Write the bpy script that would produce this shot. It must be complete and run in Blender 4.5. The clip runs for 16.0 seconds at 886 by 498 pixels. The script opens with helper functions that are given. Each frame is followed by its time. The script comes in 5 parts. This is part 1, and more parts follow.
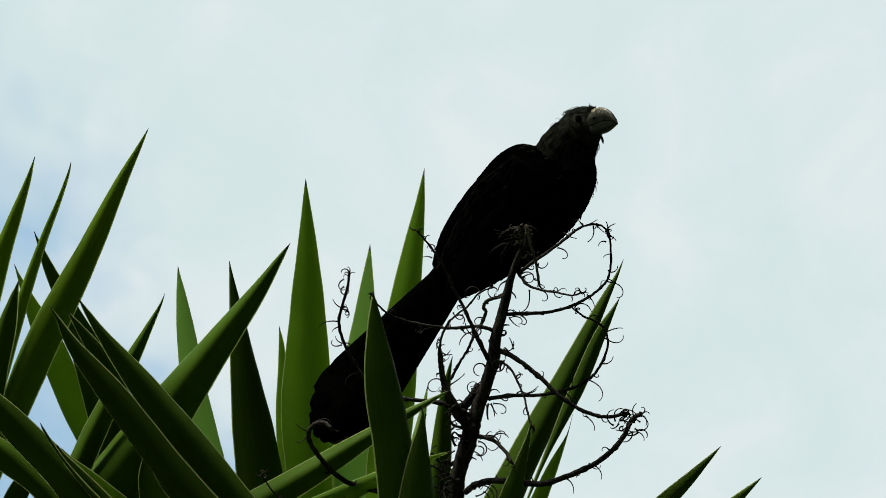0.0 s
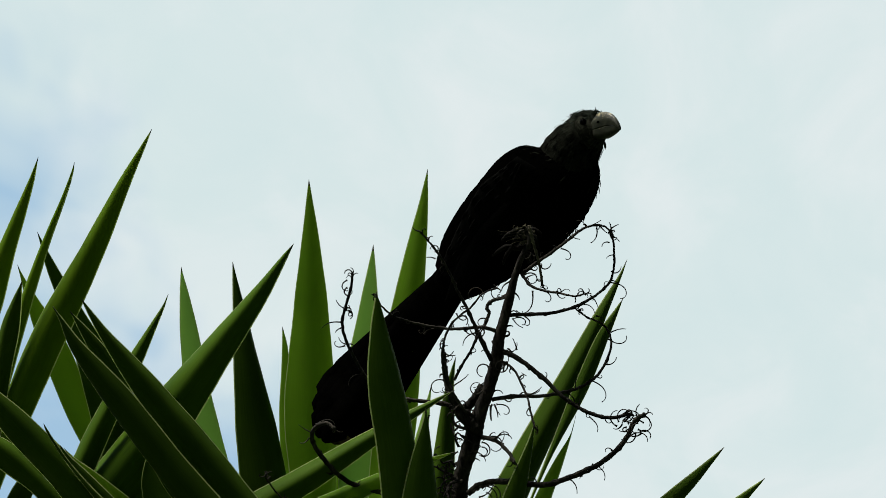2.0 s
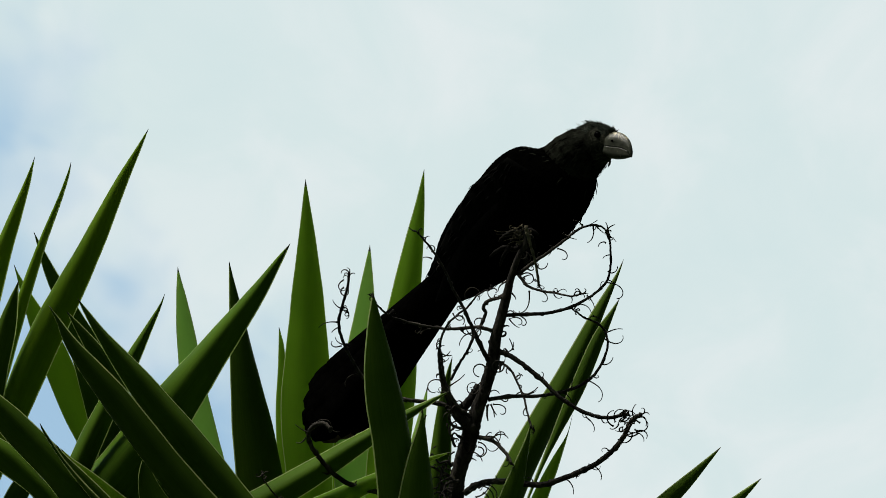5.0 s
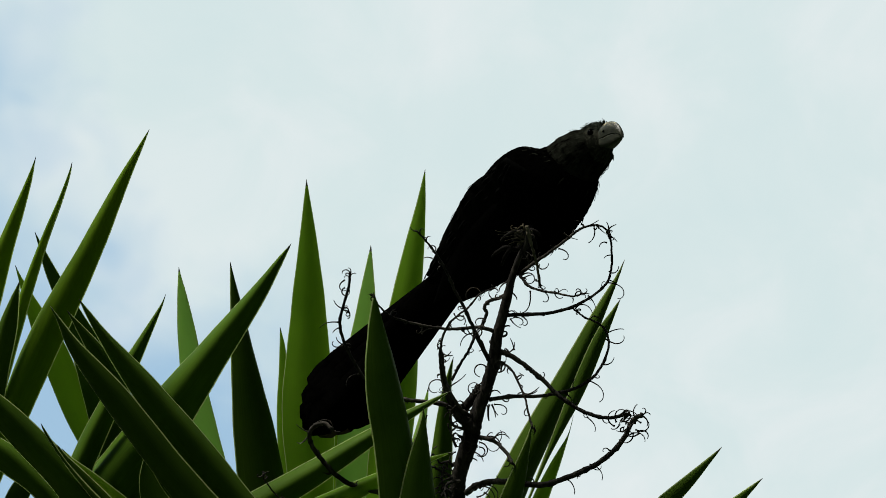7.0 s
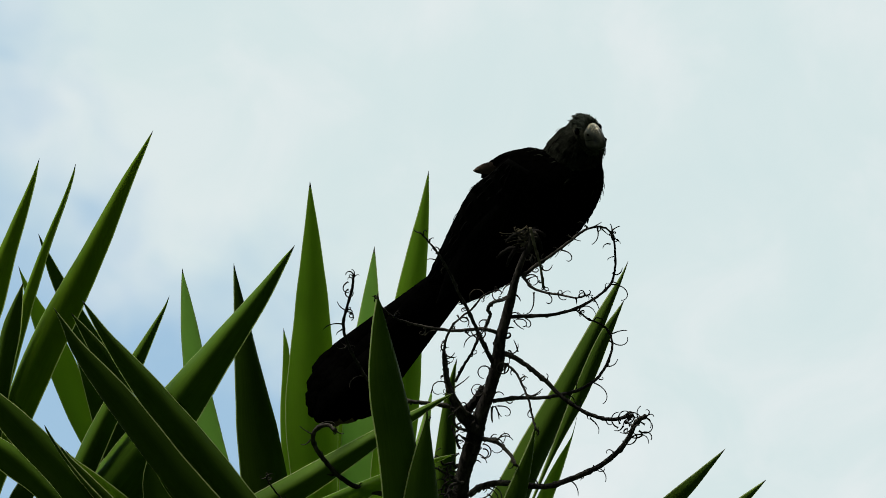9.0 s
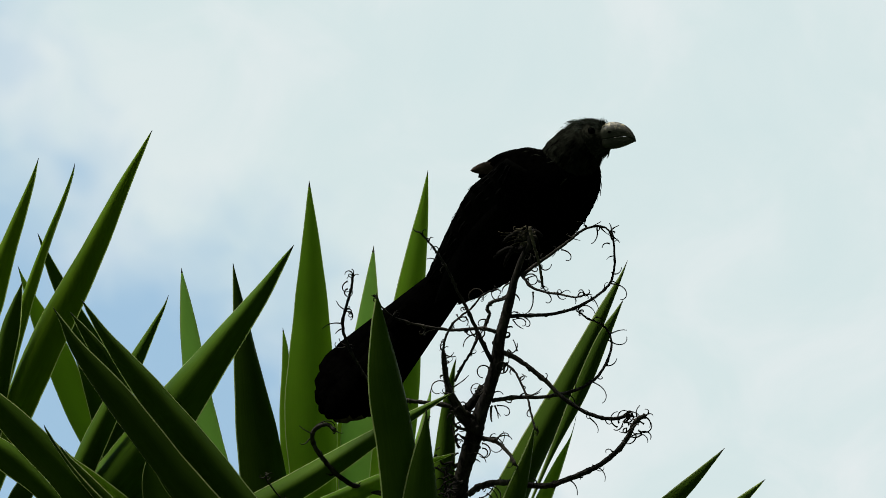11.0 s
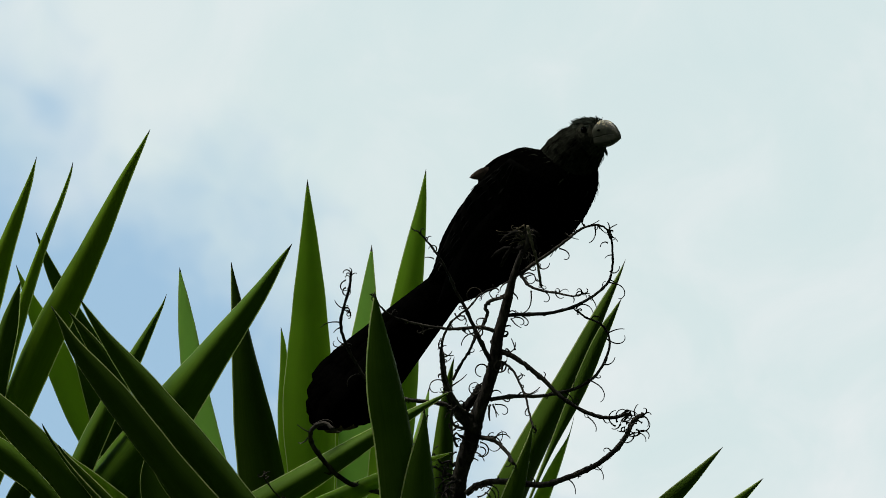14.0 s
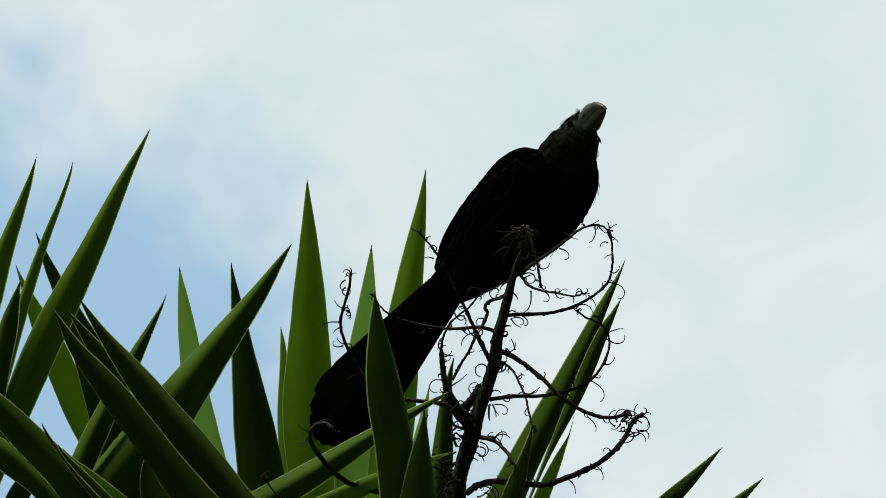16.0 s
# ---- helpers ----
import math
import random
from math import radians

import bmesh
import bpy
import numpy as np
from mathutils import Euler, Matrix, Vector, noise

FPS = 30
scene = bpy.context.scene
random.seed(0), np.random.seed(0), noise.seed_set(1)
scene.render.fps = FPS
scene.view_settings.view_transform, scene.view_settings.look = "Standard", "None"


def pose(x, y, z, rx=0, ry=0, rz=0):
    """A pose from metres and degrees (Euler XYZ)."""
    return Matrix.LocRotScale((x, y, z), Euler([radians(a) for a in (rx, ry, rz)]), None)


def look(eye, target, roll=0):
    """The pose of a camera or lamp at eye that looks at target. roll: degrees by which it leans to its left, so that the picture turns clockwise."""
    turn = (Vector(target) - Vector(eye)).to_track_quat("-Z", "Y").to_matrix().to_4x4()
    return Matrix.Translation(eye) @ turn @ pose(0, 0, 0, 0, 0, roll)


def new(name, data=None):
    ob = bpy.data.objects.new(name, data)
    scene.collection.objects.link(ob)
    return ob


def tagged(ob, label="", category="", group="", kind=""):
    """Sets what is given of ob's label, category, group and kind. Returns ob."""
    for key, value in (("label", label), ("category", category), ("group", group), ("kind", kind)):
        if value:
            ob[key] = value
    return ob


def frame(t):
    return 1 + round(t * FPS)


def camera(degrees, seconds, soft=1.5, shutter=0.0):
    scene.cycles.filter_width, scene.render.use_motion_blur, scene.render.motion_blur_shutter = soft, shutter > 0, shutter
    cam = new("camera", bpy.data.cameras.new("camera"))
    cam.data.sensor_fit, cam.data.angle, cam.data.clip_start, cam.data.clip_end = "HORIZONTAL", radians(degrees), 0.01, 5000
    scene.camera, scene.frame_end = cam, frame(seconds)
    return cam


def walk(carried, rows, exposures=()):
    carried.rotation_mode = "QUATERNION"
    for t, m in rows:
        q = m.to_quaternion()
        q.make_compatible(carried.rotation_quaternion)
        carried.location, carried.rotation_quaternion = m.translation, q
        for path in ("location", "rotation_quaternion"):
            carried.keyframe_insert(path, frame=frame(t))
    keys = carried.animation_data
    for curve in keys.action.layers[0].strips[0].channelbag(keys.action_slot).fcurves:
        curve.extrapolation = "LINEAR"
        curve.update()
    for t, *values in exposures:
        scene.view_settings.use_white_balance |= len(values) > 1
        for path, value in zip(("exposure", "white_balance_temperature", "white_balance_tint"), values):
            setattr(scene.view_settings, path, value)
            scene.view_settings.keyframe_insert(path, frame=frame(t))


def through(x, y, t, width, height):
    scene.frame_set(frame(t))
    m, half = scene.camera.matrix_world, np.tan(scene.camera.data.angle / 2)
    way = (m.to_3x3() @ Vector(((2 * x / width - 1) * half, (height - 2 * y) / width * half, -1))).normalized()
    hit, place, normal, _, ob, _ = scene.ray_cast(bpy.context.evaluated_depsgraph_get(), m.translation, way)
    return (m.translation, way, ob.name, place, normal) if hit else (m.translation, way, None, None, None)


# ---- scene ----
# A black ani on the dried flower stalk of a yucca, seen from below against a drifting overcast sky.
EYE = (0.0, 0.0, 1.6)
cam = camera(9.7416, 16.0, soft=0.7)
walk(cam, [
    (0, look(EYE, (0.00000, 4.32259, 3.17329))),
    (0.5, look(EYE, (-0.00006, 4.32259, 3.17329))),
    (1, look(EYE, (-0.00006, 4.32260, 3.17324))),
    (1.5, look(EYE, (-0.00135, 4.32255, 3.17340))),
    (2, look(EYE, (-0.00290, 4.32233, 3.17400))),
    (2.5, look(EYE, (-0.00171, 4.32233, 3.17400))),
    (3, look(EYE, (-0.00159, 4.32233, 3.17400))),
    (3.5, look(EYE, (-0.00076, 4.32235, 3.17395))),
    (4, look(EYE, (0.00076, 4.32236, 3.17390))),
    (6.5, look(EYE, (-0.00095, 4.32229, 3.17410))),
    (7, look(EYE, (-0.00076, 4.32231, 3.17405))),
    (7.5, look(EYE, (-0.00076, 4.32206, 3.17475))),
    (8, look(EYE, (-0.00006, 4.32206, 3.17475))),
    (8.5, look(EYE, (-0.00159, 4.32185, 3.17530))),
    (9, look(EYE, (-0.00384, 4.32182, 3.17540))),
    (11.5, look(EYE, (-0.00311, 4.32202, 3.17485))),
    (12, look(EYE, (-0.00319, 4.32185, 3.17530))),
    (12.5, look(EYE, (-0.00230, 4.32206, 3.17475))),
    (13, look(EYE, (-0.00230, 4.32229, 3.17410))),
    (13.5, look(EYE, (-0.00230, 4.32211, 3.17459))),
    (14, look(EYE, (-0.00154, 4.32233, 3.17400))),
    (14.5, look(EYE, (-0.00095, 4.32233, 3.17400))),
    (15, look(EYE, (-0.00076, 4.32233, 3.17400))),
    (15.5, look(EYE, (-0.00081, 4.32233, 3.17400))),
    (16, look(EYE, (-0.00135, 4.32235, 3.17395))),
])

# ---- daylight: a bright veil of cloud over blue sky, the sun high behind it ----
SUN_HEIGHT, SUN_SIDE = 68, -120
world = bpy.data.worlds.new("overcast_sky")
scene.world = world
world.use_nodes = True
wn, wl = world.node_tree.nodes, world.node_tree.links
wn.clear()
sky = wn.new("ShaderNodeTexSky")
sky.sky_type, sky.sun_disc = "NISHITA", False
sky.sun_elevation, sky.sun_rotation = radians(SUN_HEIGHT), radians(SUN_SIDE)
blue = wn.new("ShaderNodeBackground")
blue.inputs["Strength"].default_value = 0.012
tint = wn.new("ShaderNodeMix")
tint.data_type, tint.blend_type = "RGBA", "MULTIPLY"
tint.inputs["Factor"].default_value = 1.0
wl.new(sky.outputs[0], tint.inputs["A"])
tint.inputs["B"].default_value = (0.98, 1.08, 1.0, 1)
wl.new(tint.outputs["Result"], blue.inputs["Color"])
veil = wn.new("ShaderNodeBackground")
veil.inputs["Color"].default_value = (0.70, 0.80, 0.80, 1)
veil.inputs["Strength"].default_value = 0.12
spread = wn.new("ShaderNodeTexCoord")
clumps = wn.new("ShaderNodeTexNoise")
clumps.inputs["Scale"].default_value, clumps.inputs["Detail"].default_value = 2.2, 5
wl.new(spread.outputs["Generated"], clumps.inputs["Vector"])
cover = wn.new("ShaderNodeMapRange")
cover.inputs["From Min"].default_value, cover.inputs["From Max"].default_value = 0.35, 0.65
cover.inputs["To Min"].default_value, cover.inputs["To Max"].default_value = 0.05, 0.30
wl.new(clumps.outputs[0], cover.inputs["Value"])
both = wn.new("ShaderNodeMixShader")
wl.new(cover.outputs[0], both.inputs[0])
wl.new(blue.outputs[0], both.inputs[1])
wl.new(veil.outputs[0], both.inputs[2])
wout = wn.new("ShaderNodeOutputWorld")
wl.new(both.outputs[0], wout.inputs["Surface"])

sun = new("sun", bpy.data.lights.new("sun", "SUN"))
sun.data.energy, sun.data.angle, sun.data.color = 5.0, radians(24), (1.0, 0.96, 0.88)
az, el = radians(SUN_SIDE), radians(SUN_HEIGHT)
sun_way = Vector((math.sin(az) * math.cos(el), math.cos(az) * math.cos(el), math.sin(el)))
sun.matrix_world = look(sun_way * 30 + Vector((0, 4.3, 3)), (0, 4.3, 3))


# ---- materials ----
def material(name):
    m = bpy.data.materials.new(name)
    m.use_nodes = True
    t = m.node_tree
    return m, t, t.nodes["Principled BSDF"], t.nodes["Material Output"]


def node(t, kind, **values):
    n = t.nodes.new(kind)
    for key, value in values.items():
        n.inputs[key.replace("_", " ")].default_value = value
    return n


def ramp(t, source, *stops):
    n = t.nodes.new("ShaderNodeValToRGB")
    while len(n.color_ramp.elements) < len(stops):
        n.color_ramp.elements.new(0.5)
    for e, (at, colour) in zip(n.color_ramp.elements, stops):
        e.position, e.color = at, (*colour, 1)
    t.links.new(source, n.inputs[0])
    return n.outputs[0]


def bump(t, bsdf, source, strength, distance):
    b = node(t, "ShaderNodeBump", Strength=strength, Distance=distance)
    t.links.new(source, b.inputs["Height"])
    t.links.new(b.outputs[0], bsdf.inputs["Normal"])


def coords(t, kind, scale):
    c = t.nodes.new("ShaderNodeTexCoord")
    m = node(t, "ShaderNodeMapping", Scale=scale)
    t.links.new(c.outputs[kind], m.inputs["Vector"])
    return m.outputs[0]


def leaf_material(name, dark, light, through, share):
    """Tough yucca leaf: fine lengthwise veins, soft blotches, a waxy sheen, a little light through it."""
    m, t, bsdf, out = material(name)
    uv = coords(t, "UV", (26, 1.2, 1))
    veins = node(t, "ShaderNodeTexNoise", Scale=2.0, Detail=3.0)
    t.links.new(uv, veins.inputs["Vector"])
    blot = node(t, "ShaderNodeTexNoise", Scale=22.0, Detail=4.0)
    t.links.new(coords(t, "Object", (1, 1, 1)), blot.inputs["Vector"])
    mix = node(t, "ShaderNodeMath")
    mix.operation = "MULTIPLY_ADD"
    mix.inputs[1].default_value = 0.5
    t.links.new(veins.outputs[0], mix.inputs[0])
    half = node(t, "ShaderNodeMath")
    half.operation = "MULTIPLY"
    half.inputs[1].default_value = 0.5
    t.links.new(blot.outputs[0], half.inputs[0])
    t.links.new(half.outputs[0], mix.inputs[2])
    colour = ramp(t, mix.outputs[0], (0.36, dark), (0.62, light))
    each = t.nodes.new("ShaderNodeObjectInfo")
    hue = node(t, "ShaderNodeHueSaturation", Saturation=1.0)
    vary = node(t, "ShaderNodeMapRange")
    vary.inputs["To Min"].default_value, vary.inputs["To Max"].default_value = 0.8, 1.2
    t.links.new(each.outputs["Random"], vary.inputs["Value"])
    t.links.new(vary.outputs[0], hue.inputs["Value"])
    t.links.new(colour, hue.inputs["Color"])
    t.links.new(hue.outputs[0], bsdf.inputs["Base Color"])
    bsdf.inputs["Roughness"].default_value = 0.55
    bsdf.inputs["Specular IOR Level"].default_value = 0.035
    bump(t, bsdf, veins.outputs[0], 0.12, 0.0005)
    glow = t.nodes.new("ShaderNodeBsdfTranslucent")
    glow.inputs["Color"].default_value = (*through, 1)
    mixed = t.nodes.new("ShaderNodeMixShader")
    mixed.inputs[0].default_value = share
    t.links.new(bsdf.outputs[0], mixed.inputs[1])
    t.links.new(glow.outputs[0], mixed.inputs[2])
    t.links.new(mixed.outputs[0], out.inputs["Surface"])
    return m


def rough_material(name, dark, light, scale, roughness, relief=0.4, depth=0.001, kind="Object", stretch=(1, 1, 1), specular=0.3, stops=(0.40, 0.60), matte=False, each=0.0):
    m, t, bsdf, out = material(name)
    if matte:  # velvety: no gloss at all
        t.nodes.remove(bsdf)
        bsdf = t.nodes.new("ShaderNodeBsdfDiffuse")
        t.links.new(bsdf.outputs[0], out.inputs["Surface"])
    where = coords(t, kind, stretch)
    grain = node(t, "ShaderNodeTexNoise", Scale=scale, Detail=6.0, Roughness=0.65)
    t.links.new(where, grain.inputs["Vector"])
    big = node(t, "ShaderNodeTexNoise", Scale=scale * 0.17, Detail=3.0)
    t.links.new(where, big.inputs["Vector"])
    mean = node(t, "ShaderNodeMath")
    mean.operation = "ADD"
    t.links.new(grain.outputs[0], mean.inputs[0])
    t.links.new(big.outputs[0], mean.inputs[1])
    half = node(t, "ShaderNodeMath")
    half.operation = "MULTIPLY"
    half.inputs[1].default_value = 0.5
    t.links.new(mean.outputs[0], half.inputs[0])
    value = half.outputs[0]
    if each:  # single feathers differ a little
        island = t.nodes.new("ShaderNodeNewGeometry")
        own = node(t, "ShaderNodeMath")
        own.operation = "MULTIPLY_ADD"
        own.inputs[1].default_value = each
        t.links.new(island.outputs["Random Per Island"], own.inputs[0])
        t.links.new(value, own.inputs[2])
        value = own.outputs[0]
    t.links.new(ramp(t, value, (stops[0], dark), (stops[1], light)), bsdf.inputs["Color" if matte else "Base Color"])
    bsdf.inputs["Roughness"].default_value = roughness
    if not matte:
        bsdf.inputs["Specular IOR Level"].default_value = specular
    bump(t, bsdf, grain.outputs[0], relief, depth)
    return m


def horn_material(name, dark, light, worn):
    """Smooth horn with soft clouding, and pale flaking scuffs along its ridge and a few below."""
    m, t, bsdf, out = material(name)
    where = coords(t, "Object", (1, 1, 1))
    soft = node(t, "ShaderNodeTexNoise", Scale=150.0, Detail=4.0, Roughness=0.6)
    flakes = node(t, "ShaderNodeTexNoise", Scale=430.0, Detail=5.0, Roughness=0.7, Distortion=1.2)
    for n in (soft, flakes):
        t.links.new(where, n.inputs["Vector"])
    axes = t.nodes.new("ShaderNodeSeparateXYZ")
    t.links.new(where, axes.inputs[0])
    ridge = node(t, "ShaderNodeMapRange")
    ridge.inputs["From Min"].default_value, ridge.inputs["From Max"].default_value = 0.0035, 0.0105
    ridge.inputs["To Min"].default_value, ridge.inputs["To Max"].default_value = -0.06, 0.10
    t.links.new(axes.outputs[2], ridge.inputs["Value"])
    total = node(t, "ShaderNodeMath")
    total.operation = "ADD"
    t.links.new(flakes.outputs[0], total.inputs[0])
    t.links.new(ridge.outputs[0], total.inputs[1])
    share = node(t, "ShaderNodeMapRange")
    share.inputs["From Min"].default_value, share.inputs["From Max"].default_value = 0.58, 0.68
    t.links.new(total.outputs[0], share.inputs["Value"])
    mix = t.nodes.new("ShaderNodeMix")
    mix.data_type = "RGBA"
    t.links.new(share.outputs[0], mix.inputs["Factor"])
    t.links.new(ramp(t, soft.outputs[0], (0.36, dark), (0.64, light)), mix.inputs["A"])
    mix.inputs["B"].default_value = (*worn, 1)
    t.links.new(mix.outputs["Result"], bsdf.inputs["Base Color"])
    bsdf.inputs["Roughness"].default_value = 0.42
    bsdf.inputs["Specular IOR Level"].default_value = 0.28
    bump(t, bsdf, flakes.outputs[0], 0.35, 0.0005)
    return m


LEAF = leaf_material("yucca_leaf", (0.044, 0.093, 0.008), (0.067, 0.131, 0.011), (0.20, 0.34, 0.02), 0.06)
# yellower leaf whose sunlit brightness is put into its colour
SUNLIT = leaf_material("sunlit_yucca_leaf", (0.080, 0.158, 0.008), (0.122, 0.222, 0.012), (0.36, 0.52, 0.03), 0.22)
YOUNG = leaf_material("young_yucca_leaf", (0.068, 0.150, 0.007), (0.125, 0.245, 0.014), (0.48, 0.69, 0.12), 0.46)
PALE = leaf_material("pale_yucca_leaf", (0.090, 0.165, 0.030), (0.130, 0.215, 0.045), (0.62, 0.86, 0.32), 0.70)
# leaf edge, coloured bright to stand in for its backlit rim
LIT_MARGIN = leaf_material("lit_leaf_margin", (0.34, 0.41, 0.17), (0.46, 0.52, 0.26), (0.78, 0.88, 0.48), 0.60)
SPINE = rough_material("leaf_spine", (0.030, 0.036, 0.016), (0.070, 0.070, 0.036), 300, 0.6)
TWIG = rough_material("dry_stalk", (0.0075, 0.0066, 0.0054), (0.106, 0.094, 0.076), 230, 0.8, 1.0, 0.003, stretch=(1, 1, 0.22), specular=0.15, stops=(0.43, 0.70))
STRAW = rough_material("straw_fibre", (0.034, 0.030, 0.019), (0.22, 0.195, 0.125), 190, 0.8, 1.0, 0.004, specular=0.15, stops=(0.42, 0.66))
BARK = rough_material("yucca_bark", (0.10, 0.08, 0.06), (0.24, 0.20, 0.15), 30, 0.9, 1.0, 0.01)
PLUME = rough_material("black_plumage", (0.0005, 0.0005, 0.00045), (0.0017, 0.0017, 0.0015), 220, 0.7, 0.5, 0.0008, matte=True)
WING = rough_material("wing_plumage", (0.0010, 0.0011, 0.0011), (0.0085, 0.0088, 0.0082), 240, 0.7, 0.5, 0.0008, stretch=(1, 1, 0.5), stops=(0.42, 0.80), matte=True, each=0.22)
NAPE = rough_material("bronzed_plumage", (0.0052, 0.0058, 0.0049), (0.0510, 0.0620, 0.0490), 260, 0.7, 0.6, 0.0008, stops=(0.42, 0.78), matte=True, each=0.26)
NECK = rough_material("scaled_plumage", (0.0012, 0.0012, 0.0010), (0.0385, 0.0425, 0.0315), 260, 0.7, 0.6, 0.0008, stops=(0.54, 0.92), matte=True, each=0.30)
FRINGE = rough_material("brown_feather_edge", (0.050, 0.032, 0.022), (0.115, 0.076, 0.052), 200, 0.7)
BILL = horn_material("horny_bill", (0.028, 0.031, 0.022), (0.058, 0.062, 0.043), (0.46, 0.41, 0.25))
SKIN = rough_material("bare_face", (0.0170, 0.0186, 0.0140), (0.1150, 0.1160, 0.0860), 520, 0.7, 0.8, 0.0006, stops=(0.47, 0.72), matte=True)
LID = rough_material("dark_eyelid", (0.0004, 0.0004, 0.0004), (0.0016, 0.0016, 0.0014), 400, 0.7, 0.8, 0.0006, matte=True)
TOE = rough_material("scaly_toe", (0.004, 0.0036, 0.0032), (0.014, 0.013, 0.011), 300, 0.7, 0.8, 0.0006, specular=0.05)
# unseen ground, with shade put into its colour to cut light from below
SHADED_SCRUB = rough_material("shaded_scrub", (0.010, 0.019, 0.005), (0.022, 0.036, 0.010), 8, 0.9, 1.0, 0.03)
eye_mat, _t, _b, _o = material("dark_eye")
_b.inputs["Base Color"].default_value, _b.inputs["Roughness"].default_value = (0.0005, 0.0005, 0.0005, 1), 0.25
_b.inputs["Specular IOR Level"].default_value = 0.03


# ---- mesh helpers ----
def part(name, bm, mats, parent=None, label="", smooth=True):
    """Links a bmesh as one mesh object, under its thing where one is given."""
    bmesh.ops.recalc_face_normals(bm, faces=bm.faces)
    me = bpy.data.meshes.new(name)
    bm.to_mesh(me)
    bm.free()
    for f in me.polygons:
        f.use_smooth = smooth
    for m in mats if isinstance(mats, (list, tuple)) else [mats]:
        me.materials.append(m)
    ob = new(name, me)
    ob.parent = parent
    if label:
        tagged(ob, label)
    return ob


def smooth_path(points, per=5):
    """Catmull-Rom through points of any length of tuple."""
    p = [np.array(a, float) for a in points]
    p = [2 * p[0] - p[1], *p, 2 * p[-1] - p[-2]]
    line = []
    for i in range(1, len(p) - 2):
        for k in range(per):
            s = k / per
            line.append(0.5 * (2 * p[i] + (p[i + 1] - p[i - 1]) * s + (2 * p[i - 1] - 5 * p[i] + 4 * p[i + 1] - p[i + 2]) * s * s
                               + (3 * p[i] - p[i - 1] - 3 * p[i + 1] + p[i + 2]) * s ** 3))
    line.append(p[-2])
    return line


def tube(bm, line, radii, sides=7, knobs=0.0, rng=None):
    """A tapered tube along a line, closed at both ends."""
    line = [Vector(a[:3]) for a in line]
    up, rings = Vector((0.3, -1, 0.2)), []
    for i, c in enumerate(line):
        way = (line[min(i + 1, len(line) - 1)] - line[max(i - 1, 0)]).normalized()
        side = way.cross(up).normalized()
        up = side.cross(way).normalized()
        ring = []
        for k in range(sides):
            a = 2 * math.pi * k / sides
            rr = radii[i] * (1 + (rng.uniform(-knobs, knobs) if rng else 0))
            ring.append(bm.verts.new(c + side * (math.cos(a) * rr) + up * (math.sin(a) * rr)))
        rings.append(ring)
    for a, b in zip(rings, rings[1:]):
        for k in range(sides):
            bm.faces.new((a[k], a[(k + 1) % sides], b[(k + 1) % sides], b[k]))
    bm.faces.new(rings[0][::-1])
    bm.faces.new(rings[-1])


def loft(bm, rings):
    """Skins rings of equal length and closes both ends with a fan."""
    made = [[bm.verts.new(v) for v in ring] for ring in rings]
    n = len(made[0])
    for a, b in zip(made, made[1:]):
        for k in range(n):
            bm.faces.new((a[k], a[(k + 1) % n], b[(k + 1) % n], b[k]))
    for ring in (made[0], made[-1]):
        mid = bm.verts.new(sum((v.co for v in ring), Vector()) / n)
        for k in range(n):
            bm.faces.new((ring[k], ring[(k + 1) % n], mid))


# ---- ground and drifting cloud ----
bm = bmesh.new()
bmesh.ops.create_circle(bm, cap_ends=True, segments=96, radius=4800)
ground = tagged(part("ground", bm, SHADED_SCRUB, smooth=False), "unseen ground under the yuccas, coloured dark as shaded scrub", kind="structure")

CLOUD, t, bsdf, out = material("cloud")
t.nodes.remove(bsdf)
where = t.nodes.new("ShaderNodeTexCoord")
parts = t.nodes.new("ShaderNodeSeparateXYZ")
t.links.new(where.outputs["Object"], parts.inputs[0])


def arith(kind, a, b, c=None):
    n = t.nodes.new("ShaderNodeMath")
    n.operation = kind
    for slot, value in zip(n.inputs, (a, b, c)):
        if value is None:
            continue
        if isinstance(value, (int, float)):
            slot.default_value = value
        else:
            t.links.new(value, slot)
    return n.outputs[0]


puffs = node(t, "ShaderNodeTexNoise", Scale=0.0127, Detail=3.5, Roughness=0.5, Distortion=0.4)
squash = node(t, "ShaderNodeMapping", Scale=(1, 0.36, 1))
t.links.new(where.outputs["Object"], squash.inputs["Vector"])
t.links.new(squash.outputs[0], puffs.inputs["Vector"])
wisps = node(t, "ShaderNodeTexNoise", Scale=0.0046, Detail=3.0, Roughness=0.45)
t.links.new(squash.outputs[0], wisps.inputs["Vector"])
# the bank thins out towards its near left side
lean = arith("MULTIPLY_ADD", parts.outputs[0], 0.0085, arith("MULTIPLY_ADD", parts.outputs[1], -0.0026, 1.65))
knots = node(t, "ShaderNodeTexNoise", Scale=0.058, Detail=1.0, Roughness=0.4, Distortion=0.5)
t.links.new(squash.outputs[0], knots.inputs["Vector"])
lean = arith("MULTIPLY_ADD", knots.outputs[0], 0.44, arith("ADD", lean, -0.22))
# a thin spot in the veil
spot = t.nodes.new("ShaderNodeVectorMath")
spot.operation = "DISTANCE"
flat = node(t, "ShaderNodeMapping", Scale=(0.095, 0.036, 0))
t.links.new(where.outputs["Object"], flat.inputs["Vector"])
t.links.new(flat.outputs[0], spot.inputs[0])
spot.inputs[1].default_value = (-9.75, 4.56, 0)
gap = node(t, "ShaderNodeMapRange")
gap.interpolation_type = "SMOOTHSTEP"
gap.inputs["From Min"].default_value, gap.inputs["From Max"].default_value = 0.0, 1.1
gap.inputs["To Min"].default_value, gap.inputs["To Max"].default_value = -0.24, 0.0
